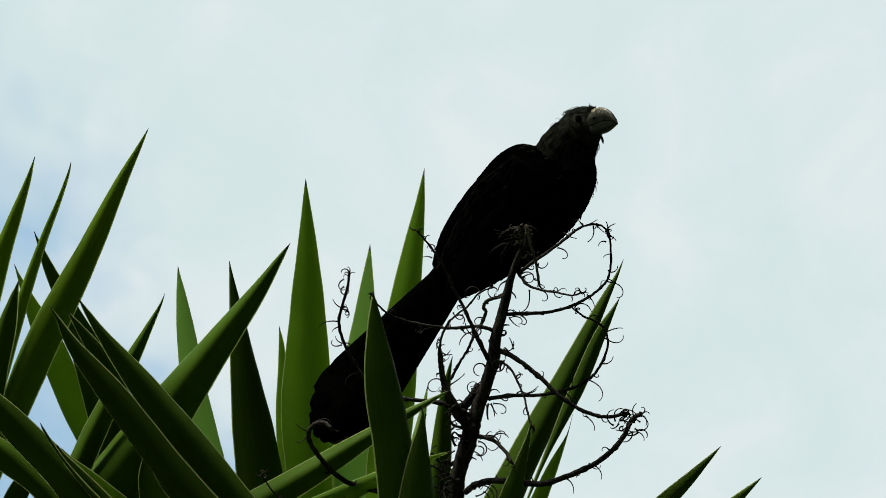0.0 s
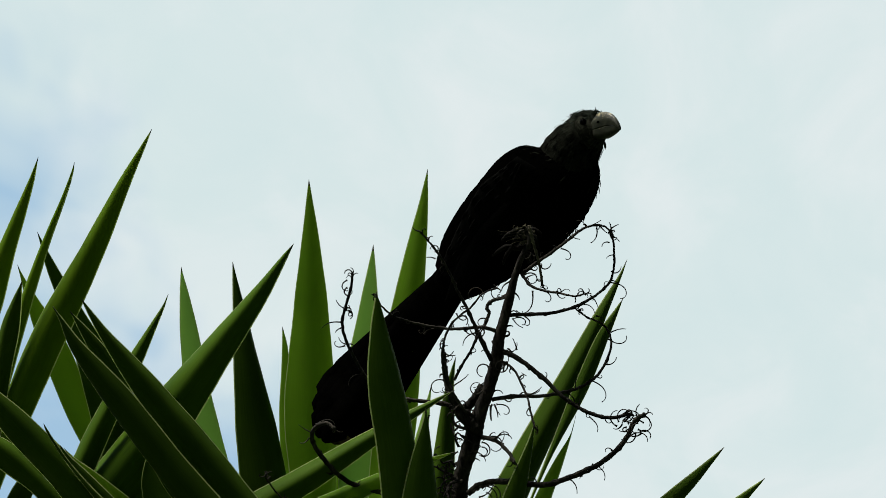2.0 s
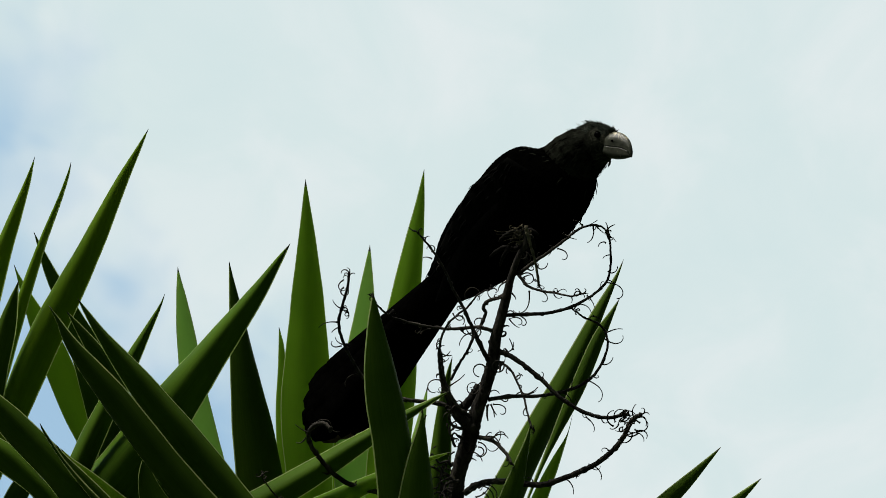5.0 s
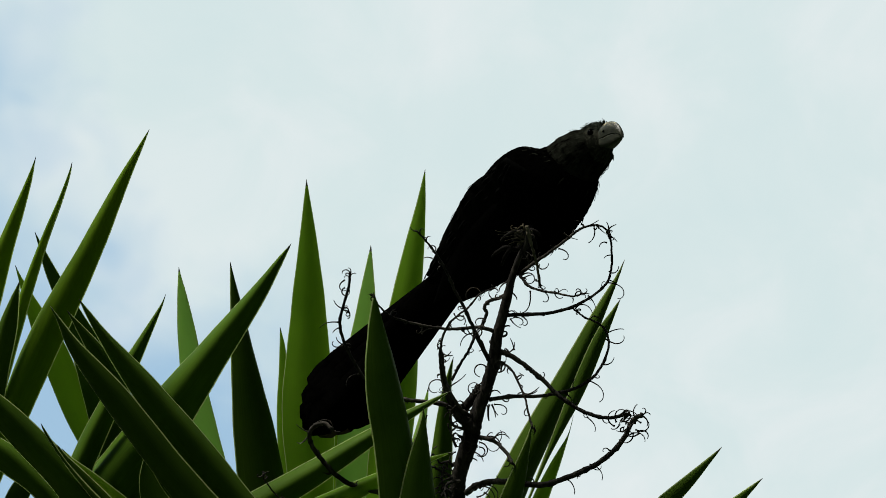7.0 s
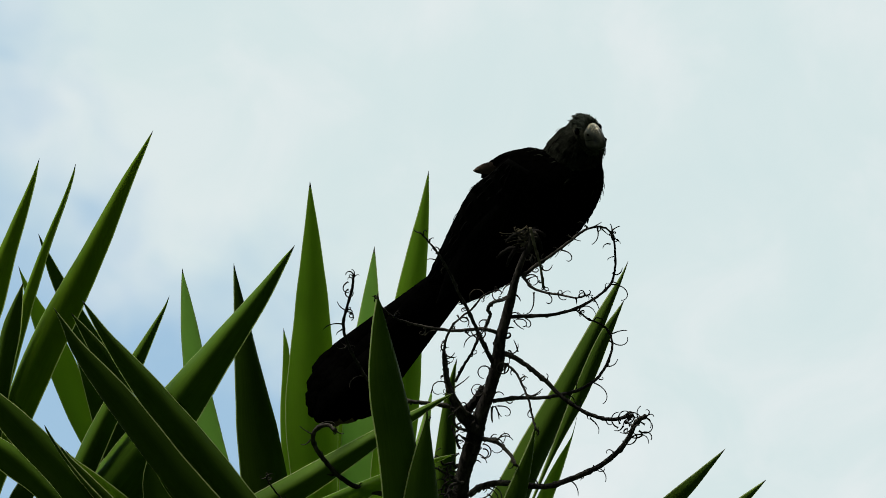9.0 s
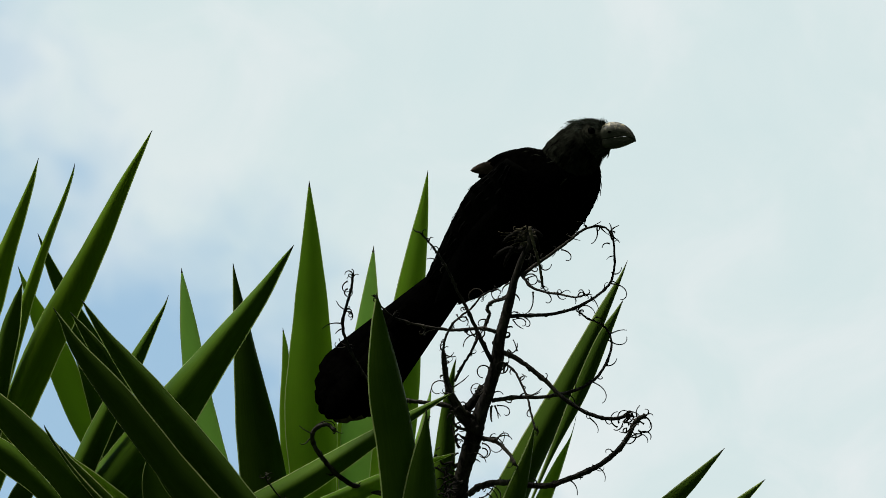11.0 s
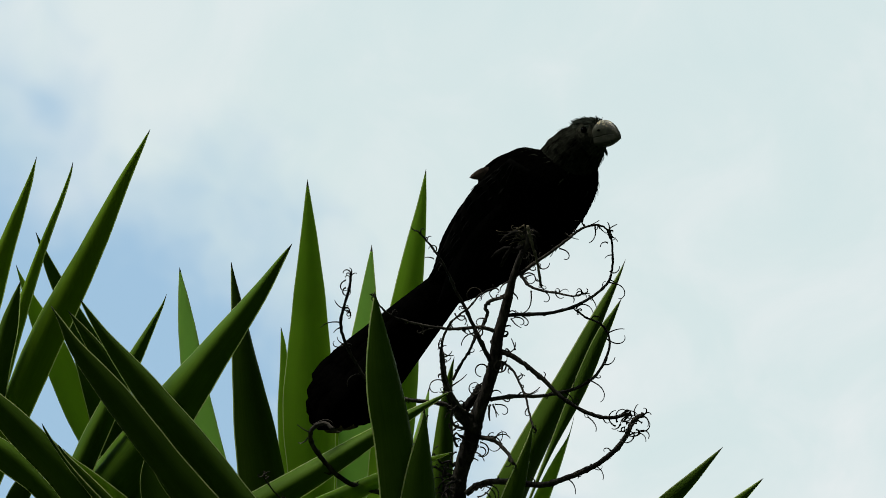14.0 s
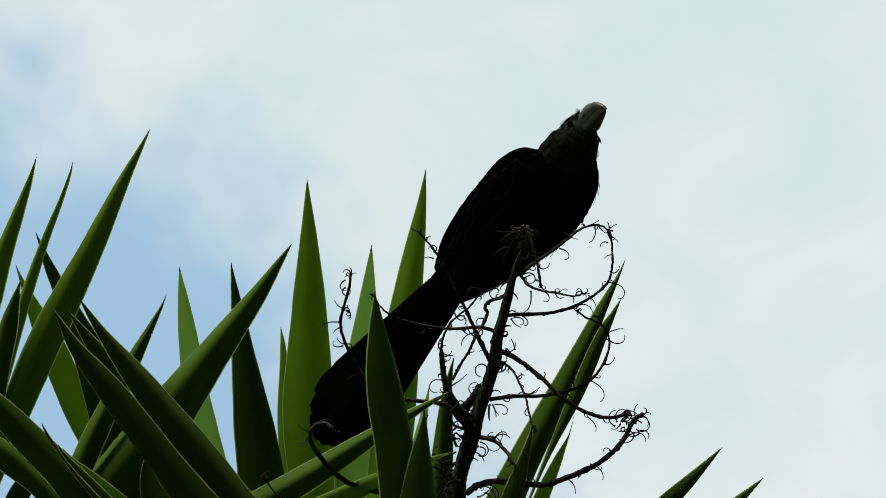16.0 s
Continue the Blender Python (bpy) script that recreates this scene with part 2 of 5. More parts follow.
t.links.new(spot.outputs["Value"], gap.inputs["Value"])
lean = arith("ADD", lean, gap.outputs[0])
thick = arith("ADD", lean, arith("MULTIPLY_ADD", puffs.outputs[0], 1.6, arith("MULTIPLY_ADD", wisps.outputs[0], 0.8, -1.2)))
cover = node(t, "ShaderNodeMapRange")
cover.interpolation_type = "SMOOTHSTEP"
cover.inputs["From Min"].default_value, cover.inputs["From Max"].default_value = 0.0, 1.0
t.links.new(thick, cover.inputs["Value"])
glow = node(t, "ShaderNodeEmission", Strength=1.0)
tone = t.nodes.new("ShaderNodeMix")
tone.data_type = "RGBA"
t.links.new(cover.outputs[0], tone.inputs["Factor"])
tone.inputs["A"].default_value = (0.355, 0.545, 0.730, 1)
mottle = node(t, "ShaderNodeTexNoise", Scale=0.021, Detail=5.0, Roughness=0.55, Distortion=0.5)
t.links.new(squash.outputs[0], mottle.inputs["Vector"])
# the veil grows whiter towards its far side
pale = arith("MULTIPLY_ADD", parts.outputs[1], 0.0002, arith("MULTIPLY_ADD", wisps.outputs[0], 0.55, arith("MULTIPLY_ADD", mottle.outputs[0], 1.0, -0.295)))
t.links.new(ramp(t, pale, (0.20, (0.645, 0.775, 0.785)), (0.45, (0.680, 0.793, 0.800)), (0.80, (0.785, 0.842, 0.852))), tone.inputs["B"])
t.links.new(tone.outputs["Result"], glow.inputs["Color"])
span = t.nodes.new("ShaderNodeVectorMath")
span.operation = "LENGTH"
t.links.new(where.outputs["Object"], span.inputs[0])
rim = node(t, "ShaderNodeMapRange")
rim.interpolation_type = "SMOOTHSTEP"
rim.inputs["From Min"].default_value, rim.inputs["From Max"].default_value = 1600.0, 1100.0
t.links.new(span.outputs["Value"], rim.inputs["Value"])
clear = t.nodes.new("ShaderNodeBsdfTransparent")
mixed = t.nodes.new("ShaderNodeMixShader")
t.links.new(rim.outputs[0], mixed.inputs[0])
t.links.new(clear.outputs[0], mixed.inputs[1])
t.links.new(glow.outputs[0], mixed.inputs[2])
t.links.new(mixed.outputs[0], out.inputs["Surface"])
bm = bmesh.new()
bmesh.ops.create_circle(bm, cap_ends=True, segments=64, radius=1600)
cloud_bank = tagged(part("backdrop", bm, CLOUD, smooth=False), "pale grey-white cloud drifting over blue sky", kind="structure")
cloud_bank.location = (0, 1650, 600)


# ---- yuccas ----
def yucca(name, crown, foot, label):
    """A bare trunk from the ground to the crown; the leaves follow."""
    thing = new(name)
    thing.location = foot
    bm = bmesh.new()
    c, f = Vector(crown), Vector(foot)
    rng = random.Random(len(label))
    line, radii = [], []
    for k in range(25):
        s = k / 24
        sway = Vector((0.03 * math.sin(5 * s), 0.03 * math.sin(4 * s + 1), 0)) * math.sin(math.pi * s)
        line.append((c - f) * s + sway)
        radii.append((0.13 - 0.085 * s + 0.05 * max(0, 0.12 - s) / 0.12) * rng.uniform(0.93, 1.07))
    tube(bm, line, radii, 14, 0.06, rng)
    part("trunk", bm, BARK, thing, "rough grey-brown yucca trunk")
    return tagged(thing, label, "yucca plant", group="yuccas")


yucca_a = yucca("yucca", (-0.4399, 4.4625, 2.8766), (-0.52, 4.75, 0), "green yucca with long pointed stiff leaves")
yucca_b = yucca("yucca", (-0.0645, 4.4421, 2.8449), (0.0, 4.7, 0), "green yucca with pointed leaves around a dry flower stalk")


def leaf(plant, roll, cup, blade, *rows):
    """A stiff lance leaf through rows of (x, y, z, width) from its tip to the crown: cupped, thick at the keel, with a
    margin coloured bright as a backlit rim and a fine dark tip.
    """
    rng = random.Random(int(rows[1][3] * 1e6) + int(abs(rows[0][0]) * 1e4))
    line = smooth_path(rows, 8)
    n, m = len(line) - 1, 10
    spots = [Vector(a[:3]) - plant.location for a in line]
    far = [0.0]
    for a, b in zip(spots, spots[1:]):
        far.append(far[-1] + (b - a).length)
    bm = bmesh.new()
    uv = bm.loops.layers.uv.new("UVMap")
    view = (Vector(EYE) - Vector(rows[0][:3])).normalized()
    top, low, tex = [], [], {}
    wave = rng.uniform(0, 6)
    for i, c in enumerate(spots):
        way = (spots[min(i + 1, n)] - spots[max(i - 1, 0)]).normalized()
        side = way.cross(view).normalized()
        face = side.cross(way).normalized()
        flat = side.copy()
        turn = Matrix.Rotation(radians(roll + 4 * math.sin(far[i] * 9 + wave)), 3, way)
        side, face = turn @ side, turn @ face
        w = 0.5 * max(0.0, line[i][3]) * (1 + 0.010 * math.sin(far[i] * 60 + wave) + 0.008 * math.sin(far[i] * 140)) + 0.00012
        thick = 0.0003 + 0.0018 * min(1, far[i] / 0.1)
        edge = 1 - min(0.3, 0.00058 / w)
        # the keel stays midway between the two margins
        c = c + flat * (1.75 * cup * w * face.dot(flat))
        a, b = [], []
        for q in (-1, -edge, -0.8 * edge, -0.55 * edge, -0.27 * edge, 0, 0.27 * edge, 0.55 * edge, 0.8 * edge, edge, 1):
            p = c + side * (q * w) - face * (cup * w * abs(q) ** 2.1 * 1.75)
            over = thick * (1 - q * q) + 0.00012
            va, vb = bm.verts.new(p + face * over), bm.verts.new(p - face * over)
            tex[va] = tex[vb] = (0.5 + 0.5 * q, far[i] / 0.1)
            a.append(va)
            b.append(vb)
        top.append(a)
        low.append(b)
    spine_end = 0.003 + 0.05 * rows[3][3]

    def quad(vs, i, edge):
        f = bm.faces.new(vs)
        f.material_index = 2 if far[i] < spine_end else (1 if edge else 0)
        for loop in f.loops:
            loop[uv].uv = tex[loop.vert]

    for i in range(n):
        for k in range(m):
            quad((top[i][k], top[i][k + 1], top[i + 1][k + 1], top[i + 1][k]), i, k in (0, m - 1))
            quad((low[i][k], low[i + 1][k], low[i + 1][k + 1], low[i][k + 1]), i, k in (0, m - 1))
        for k in (0, m):
            quad((top[i][k], top[i + 1][k], low[i + 1][k], low[i][k]), i, True)
    for i in (0, n):
        for k in range(m):
            quad((top[i][k], low[i][k], low[i][k + 1], top[i][k + 1]), i, False)
    return part("leaf", bm, [blade, LIT_MARGIN, SPINE], plant)


leaf(yucca_a, 22, 0.36, SUNLIT, (-0.3563, 4.2384, 3.2293, 0.0000), (-0.3585, 4.2426, 3.2229, 0.0017), (-0.3632, 4.2511, 3.2101, 0.0054), (-0.3732, 4.2665, 3.1871, 0.0106), (-0.3872, 4.2875, 3.1556, 0.0172), (-0.4004, 4.3087, 3.1238, 0.0251), (-0.4111, 4.3275, 3.0953, 0.0246), (-0.4259, 4.3639, 3.0390, 0.0238), (-0.4387, 4.4675, 2.8726, 0.0163))
leaf(yucca_a, 22, 0.36, SUNLIT, (-0.3261, 4.2587, 3.2318, 0.0000), (-0.3289, 4.2638, 3.2215, 0.0023), (-0.3368, 4.2736, 3.2014, 0.0046), (-0.3529, 4.2915, 3.1651, 0.0080), (-0.3720, 4.3163, 3.1144, 0.0122), (-0.3886, 4.3415, 3.0628, 0.0126), (-0.3959, 4.3536, 3.0396, 0.0124), (-0.4088, 4.3801, 2.9968, 0.0120), (-0.4396, 4.4719, 2.8842, 0.0120))
leaf(yucca_a, 12, 0.45, LEAF, (-0.3690, 4.2567, 3.1205, 0.0000), (-0.3707, 4.2611, 3.1153, 0.0031), (-0.3743, 4.2701, 3.1048, 0.0090), (-0.3808, 4.2865, 3.0852, 0.0170), (-0.3882, 4.3093, 3.0576, 0.0169), (-0.3945, 4.3323, 3.0297, 0.0160), (-0.3992, 4.3479, 3.0104, 0.0157), (-0.4099, 4.3771, 2.9734, 0.0152), (-0.4489, 4.4555, 2.8680, 0.0120))
leaf(yucca_b, 10, -0.2, YOUNG, (-0.3869, 4.4117, 3.1916, 0.0000), (-0.3823, 4.4141, 3.1798, 0.0031), (-0.3721, 4.4186, 3.1569, 0.0119), (-0.3519, 4.4267, 3.1153, 0.0251), (-0.3270, 4.4383, 3.0571, 0.0258), (-0.2958, 4.4488, 3.0020, 0.0255), (-0.2779, 4.4532, 2.9746, 0.0251), (-0.2344, 4.4554, 2.9301, 0.0242), (-0.0659, 4.4308, 2.8441, 0.0166))
leaf(yucca_b, 15, -0.2, LEAF, (-0.3659, 4.3640, 3.2056, 0.0000), (-0.3615, 4.3678, 3.1952, 0.0031), (-0.3526, 4.3754, 3.1744, 0.0100), (-0.3338, 4.3889, 3.1372, 0.0183), (-0.3101, 4.4076, 3.0860, 0.0359), (-0.2901, 4.4269, 3.0329, 0.0456), (-0.2760, 4.4368, 3.0030, 0.0448), (-0.2364, 4.4476, 2.9529, 0.0432), (-0.0609, 4.4368, 2.8483, 0.0296))
leaf(yucca_a, 22, 0.36, SUNLIT, (-0.2571, 4.2301, 3.2520, 0.0000), (-0.2654, 4.2379, 3.2375, 0.0043), (-0.2823, 4.2535, 3.2087, 0.0115), (-0.3115, 4.2826, 3.1546, 0.0227), (-0.3539, 4.3220, 3.0814, 0.0324), (-0.3903, 4.3624, 3.0055, 0.0268), (-0.3976, 4.3711, 2.9897, 0.0264), (-0.4101, 4.3897, 2.9599, 0.0254), (-0.4377, 4.4511, 2.8777, 0.0174))
leaf(yucca_b, 4, 0.5, LEAF, (-0.3146, 4.2241, 3.0929, 0.0000), (-0.3073, 4.2305, 3.0824, 0.0043), (-0.2916, 4.2431, 3.0620, 0.0108), (-0.2600, 4.2653, 3.0265, 0.0235), (-0.2155, 4.2958, 2.9778, 0.0304), (-0.1715, 4.3266, 2.9282, 0.0317), (-0.1589, 4.3362, 2.9145, 0.0311), (-0.1352, 4.3583, 2.8912, 0.0300), (-0.0703, 4.4401, 2.8407, 0.0206))
leaf(yucca_b, 10, 0.35, LEAF, (-0.3265, 4.2561, 3.0928, 0.0000), (-0.3227, 4.2591, 3.0880, 0.0026), (-0.3149, 4.2652, 3.0785, 0.0075), (-0.3009, 4.2763, 3.0606, 0.0141), (-0.2839, 4.2921, 3.0347, 0.0157), (-0.2691, 4.3084, 3.0075, 0.0145), (-0.2525, 4.3250, 2.9807, 0.0143), (-0.2126, 4.3562, 2.9353, 0.0138), (-0.0599, 4.4407, 2.8383, 0.0120))
leaf(yucca_b, 18, 0.5, LEAF, (-0.3371, 4.1980, 3.0770, 0.0000), (-0.3295, 4.2039, 3.0661, 0.0037), (-0.3150, 4.2158, 3.0439, 0.0130), (-0.2821, 4.2362, 3.0073, 0.0253), (-0.2379, 4.2645, 2.9558, 0.0295), (-0.1919, 4.2925, 2.9051, 0.0366), (-0.1761, 4.3035, 2.8890, 0.0359), (-0.1462, 4.3318, 2.8661, 0.0347), (-0.0634, 4.4488, 2.8412, 0.0238))
leaf(yucca_b, 12, 0.5, LEAF, (-0.4092, 4.2265, 3.0279, 0.0000), (-0.4036, 4.2315, 3.0213, 0.0073), (-0.3908, 4.2413, 3.0084, 0.0169), (-0.3657, 4.2591, 2.9851, 0.0264), (-0.3301, 4.2834, 2.9535, 0.0292), (-0.2979, 4.3088, 2.9189, 0.0320), (-0.2773, 4.3241, 2.8999, 0.0314), (-0.2316, 4.3538, 2.8740, 0.0303), (-0.0712, 4.4394, 2.8533, 0.0208))
leaf(yucca_b, 14, 0.5, LEAF, (-0.3433, 4.2134, 2.9762, 0.0000), (-0.3408, 4.2170, 2.9716, 0.0016), (-0.3347, 4.2240, 2.9628, 0.0025), (-0.3221, 4.2367, 2.9474, 0.0028), (-0.3028, 4.2534, 2.9278, 0.0049), (-0.2826, 4.2699, 2.9088, 0.0092), (-0.2597, 4.2884, 2.8900, 0.0090), (-0.2114, 4.3264, 2.8653, 0.0087), (-0.0531, 4.4462, 2.8526, 0.0120))
leaf(yucca_b, 14, 0.4, LEAF, (-0.3331, 4.2673, 2.9744, 0.0000), (-0.3305, 4.2699, 2.9706, 0.0022), (-0.3253, 4.2752, 2.9631, 0.0065), (-0.3128, 4.2843, 2.9510, 0.0106), (-0.2957, 4.2968, 2.9343, 0.0143), (-0.2783, 4.3092, 2.9178, 0.0163), (-0.2567, 4.3241, 2.8994, 0.0160), (-0.2104, 4.3534, 2.8724, 0.0154), (-0.0562, 4.4392, 2.8371, 0.0120))
leaf(yucca_b, 10, 0.3, YOUNG, (-0.3314, 4.2969, 2.9808, 0.0000), (-0.3282, 4.2989, 2.9771, 0.0013), (-0.3213, 4.3027, 2.9700, 0.0051), (-0.3064, 4.3091, 2.9590, 0.0089), (-0.2870, 4.3181, 2.9429, 0.0139), (-0.2673, 4.3271, 2.9271, 0.0178), (-0.2447, 4.3377, 2.9104, 0.0175), (-0.1993, 4.3612, 2.8845, 0.0169), (-0.0608, 4.4435, 2.8422, 0.0120))
leaf(yucca_b, -8, 0.44, LEAF, (-0.4177, 4.2795, 2.9994, 0.0000), (-0.4128, 4.2823, 2.9950, 0.0068), (-0.4017, 4.2878, 2.9870, 0.0165), (-0.3794, 4.2979, 2.9720, 0.0241), (-0.3512, 4.3127, 2.9490, 0.0174), (-0.3262, 4.3287, 2.9225, 0.0184), (-0.3032, 4.3426, 2.9014, 0.0180), (-0.2519, 4.3687, 2.8719, 0.0174), (-0.0711, 4.4399, 2.8443, 0.0120))
leaf(yucca_a, -10, 0.35, LEAF, (-0.3514, 4.3459, 2.9924, 0.0000), (-0.3534, 4.3480, 2.9899, 0.0023), (-0.3573, 4.3524, 2.9849, 0.0068), (-0.3645, 4.3605, 2.9757, 0.0150), (-0.3742, 4.3717, 2.9624, 0.0190), (-0.3828, 4.3832, 2.9482, 0.0191), (-0.3892, 4.3916, 2.9383, 0.0188), (-0.4026, 4.4082, 2.9203, 0.0181), (-0.4454, 4.4575, 2.8758, 0.0124))
leaf(yucca_a, 8, 0.55, LEAF, (-0.2460, 4.3359, 3.1366, 0.0000), (-0.2503, 4.3397, 3.1263, 0.0022), (-0.2611, 4.3468, 3.1067, 0.0072), (-0.2811, 4.3599, 3.0707, 0.0155), (-0.3080, 4.3779, 3.0213, 0.0211), (-0.3320, 4.3964, 2.9706, 0.0236), (-0.3402, 4.4025, 2.9552, 0.0232), (-0.3594, 4.4163, 2.9290, 0.0223), (-0.4312, 4.4646, 2.8724, 0.0153))
leaf(yucca_a, 20, 0.5, LEAF, (-0.1341, 4.2925, 3.1682, 0.0000), (-0.1443, 4.2994, 3.1545, 0.0064), (-0.1648, 4.3133, 3.1269, 0.0162), (-0.2054, 4.3380, 3.0783, 0.0310), (-0.2612, 4.3719, 3.0115, 0.0493), (-0.3195, 4.4054, 2.9459, 0.0523), (-0.3317, 4.4121, 2.9333, 0.0514), (-0.3577, 4.4249, 2.9126, 0.0496), (-0.4452, 4.4614, 2.8709, 0.0340))
leaf(yucca_b, 10, -0.2, PALE, (-0.2427, 4.4782, 3.2134, 0.0000), (-0.2416, 4.4795, 3.2028, 0.0033), (-0.2388, 4.4821, 3.1817, 0.0098), (-0.2335, 4.4868, 3.1430, 0.0181), (-0.2251, 4.4932, 3.0904, 0.0240), (-0.2119, 4.4992, 3.0388, 0.0250), (-0.2031, 4.5011, 3.0104, 0.0246), (-0.1787, 4.4966, 2.9599, 0.0237), (-0.0717, 4.4424, 2.8370, 0.0163))
leaf(yucca_b, -25, 0.44, LEAF, (-0.1915, 4.3826, 3.1838, 0.0000), (-0.1899, 4.3866, 3.1711, 0.0039), (-0.1862, 4.3946, 3.1457, 0.0117), (-0.1796, 4.4091, 3.0992, 0.0250), (-0.1696, 4.4290, 3.0359, 0.0406), (-0.1595, 4.4489, 2.9724, 0.0480), (-0.1554, 4.4535, 2.9552, 0.0471), (-0.1408, 4.4568, 2.9244, 0.0455), (-0.0649, 4.4388, 2.8489, 0.0312))
leaf(yucca_b, -6, 0.46, YOUNG, (-0.1247, 4.4134, 3.2746, 0.0000), (-0.1242, 4.4174, 3.2567, 0.0056), (-0.1231, 4.4253, 3.2208, 0.0161), (-0.1225, 4.4399, 3.1551, 0.0325), (-0.1226, 4.4597, 3.0655, 0.0479), (-0.1183, 4.4794, 2.9765, 0.0373), (-0.1165, 4.4820, 2.9597, 0.0366), (-0.1081, 4.4809, 2.9290, 0.0353), (-0.0586, 4.4467, 2.8485, 0.0242))
leaf(yucca_b, 0, -0.1, YOUNG, (-0.1494, 4.4781, 3.1553, 0.0000), (-0.1485, 4.4786, 3.1486, 0.0019), (-0.1470, 4.4797, 3.1352, 0.0052), (-0.1462, 4.4817, 3.1104, 0.0080), (-0.1465, 4.4844, 3.0767, 0.0105), (-0.1454, 4.4871, 3.0430, 0.0102), (-0.1433, 4.4881, 3.0171, 0.0101), (-0.1325, 4.4846, 2.9690, 0.0097), (-0.0675, 4.4461, 2.8418, 0.0120))
leaf(yucca_b, -10, 0.42, YOUNG, (-0.0170, 4.4289, 3.2904, 0.0000), (-0.0185, 4.4304, 3.2775, 0.0035), (-0.0216, 4.4334, 3.2519, 0.0103), (-0.0287, 4.4387, 3.2051, 0.0215), (-0.0381, 4.4459, 3.1414, 0.0326), (-0.0441, 4.4532, 3.0776, 0.0391), (-0.0467, 4.4556, 3.0497, 0.0384), (-0.0513, 4.4563, 2.9961, 0.0371), (-0.0628, 4.4379, 2.8438, 0.0254))
leaf(yucca_b, -34, 0.5, LEAF, (-0.0607, 4.2410, 3.1051, 0.0000), (-0.0600, 4.2457, 3.0940, 0.0066), (-0.0583, 4.2551, 3.0717, 0.0190), (-0.0535, 4.2724, 3.0305, 0.0351), (-0.0433, 4.2961, 2.9742, 0.0412), (-0.0368, 4.3200, 2.9172, 0.0435), (-0.0359, 4.3274, 2.9032, 0.0427), (-0.0395, 4.3478, 2.8824, 0.0412), (-0.0750, 4.4359, 2.8540, 0.0283))
leaf(yucca_b, -32, 0.5, LEAF, (-0.0176, 4.2660, 3.0073, 0.0000), (-0.0179, 4.2686, 3.0017, 0.0028), (-0.0187, 4.2739, 2.9906, 0.0085), (-0.0209, 4.2836, 2.9704, 0.0198), (-0.0228, 4.2970, 2.9425, 0.0328), (-0.0237, 4.3104, 2.9143, 0.0432), (-0.0250, 4.3198, 2.8985, 0.0425), (-0.0317, 4.3443, 2.8755, 0.0410), (-0.0710, 4.4467, 2.8478, 0.0281))
leaf(yucca_b, -14, 0.5, LEAF, (0.1635, 4.4195, 3.1993, 0.0000), (0.1567, 4.4227, 3.1837, 0.0032), (0.1411, 4.4286, 3.1534, 0.0107), (0.1129, 4.4395, 3.0976, 0.0203), (0.0729, 4.4540, 3.0227, 0.0296), (0.0360, 4.4689, 2.9468, 0.0375), (0.0281, 4.4709, 2.9323, 0.0368), (0.0097, 4.4698, 2.9068, 0.0355), (-0.0591, 4.4415, 2.8468, 0.0244))
leaf(yucca_b, -14, 0.45, LEAF, (0.1585, 4.3939, 3.1529, 0.0000), (0.1522, 4.3967, 3.1415, 0.0041), (0.1397, 4.4025, 3.1186, 0.0111), (0.1203, 4.4138, 3.0748, 0.0134), (0.0921, 4.4288, 3.0159, 0.0047), (0.0661, 4.4441, 2.9564, 0.0010), (0.0563, 4.4482, 2.9375, 0.0010), (0.0308, 4.4508, 2.9059, 0.0010), (-0.0749, 4.4318, 2.8391, 0.0120))
leaf(yucca_b, -22, 0.5, LEAF, (0.0768, 4.3085, 3.0073, 0.0000), (0.0756, 4.3115, 3.0026, 0.0018), (0.0731, 4.3175, 2.9931, 0.0052), (0.0676, 4.3285, 2.9759, 0.0119), (0.0593, 4.3434, 2.9525, 0.0195), (0.0509, 4.3583, 2.9289, 0.0254), (0.0438, 4.3686, 2.9132, 0.0250), (0.0228, 4.3870, 2.8875, 0.0241), (-0.0729, 4.4325, 2.8378, 0.0165))
leaf(yucca_b, 18, 0.5, YOUNG, (0.1138, 4.3442, 3.0263, 0.0000), (0.1124, 4.3470, 3.0203, 0.0002), (0.1087, 4.3524, 3.0088, 0.0014), (0.0989, 4.3620, 2.9889, 0.0080), (0.0858, 4.3753, 2.9612, 0.0139), (0.0739, 4.3888, 2.9330, 0.0171), (0.0655, 4.3964, 2.9173, 0.0168), (0.0419, 4.4090, 2.8931, 0.0162), (-0.0632, 4.4346, 2.8536, 0.0120))
leaf(yucca_b, 6, 0.2, LEAF, (-0.2933, 4.4221, 3.0753, 0.0000), (-0.2935, 4.4240, 3.0702, 0.0027), (-0.2941, 4.4276, 3.0601, 0.0081), (-0.2954, 4.4345, 3.0413, 0.0163), (-0.2978, 4.4439, 3.0155, 0.0247), (-0.3004, 4.4533, 2.9896, 0.0314), (-0.2989, 4.4629, 2.9604, 0.0309), (-0.2703, 4.4710, 2.9160, 0.0298), (-0.0601, 4.4431, 2.8489, 0.0204))
leaf(yucca_b, 12, -0.2, PALE, (-0.0669, 4.4807, 3.2358, 0.0000), (-0.0681, 4.4807, 3.2163, 0.0062), (-0.0706, 4.4806, 3.1775, 0.0171), (-0.0757, 4.4805, 3.1023, 0.0322), (-0.0800, 4.4790, 2.9871, 0.0348), (-0.0719, 4.4733, 2.8529, 0.0191))
leaf(yucca_b, -15, 0.44, LEAF, (0.2439, 4.3442, 2.9971, 0.0000), (0.2318, 4.3526, 2.9865, 0.0050), (0.2070, 4.3680, 2.9652, 0.0135), (0.1549, 4.3945, 2.9239, 0.0237), (0.0658, 4.4267, 2.8716, 0.0238), (-0.0532, 4.4577, 2.8430, 0.0131))
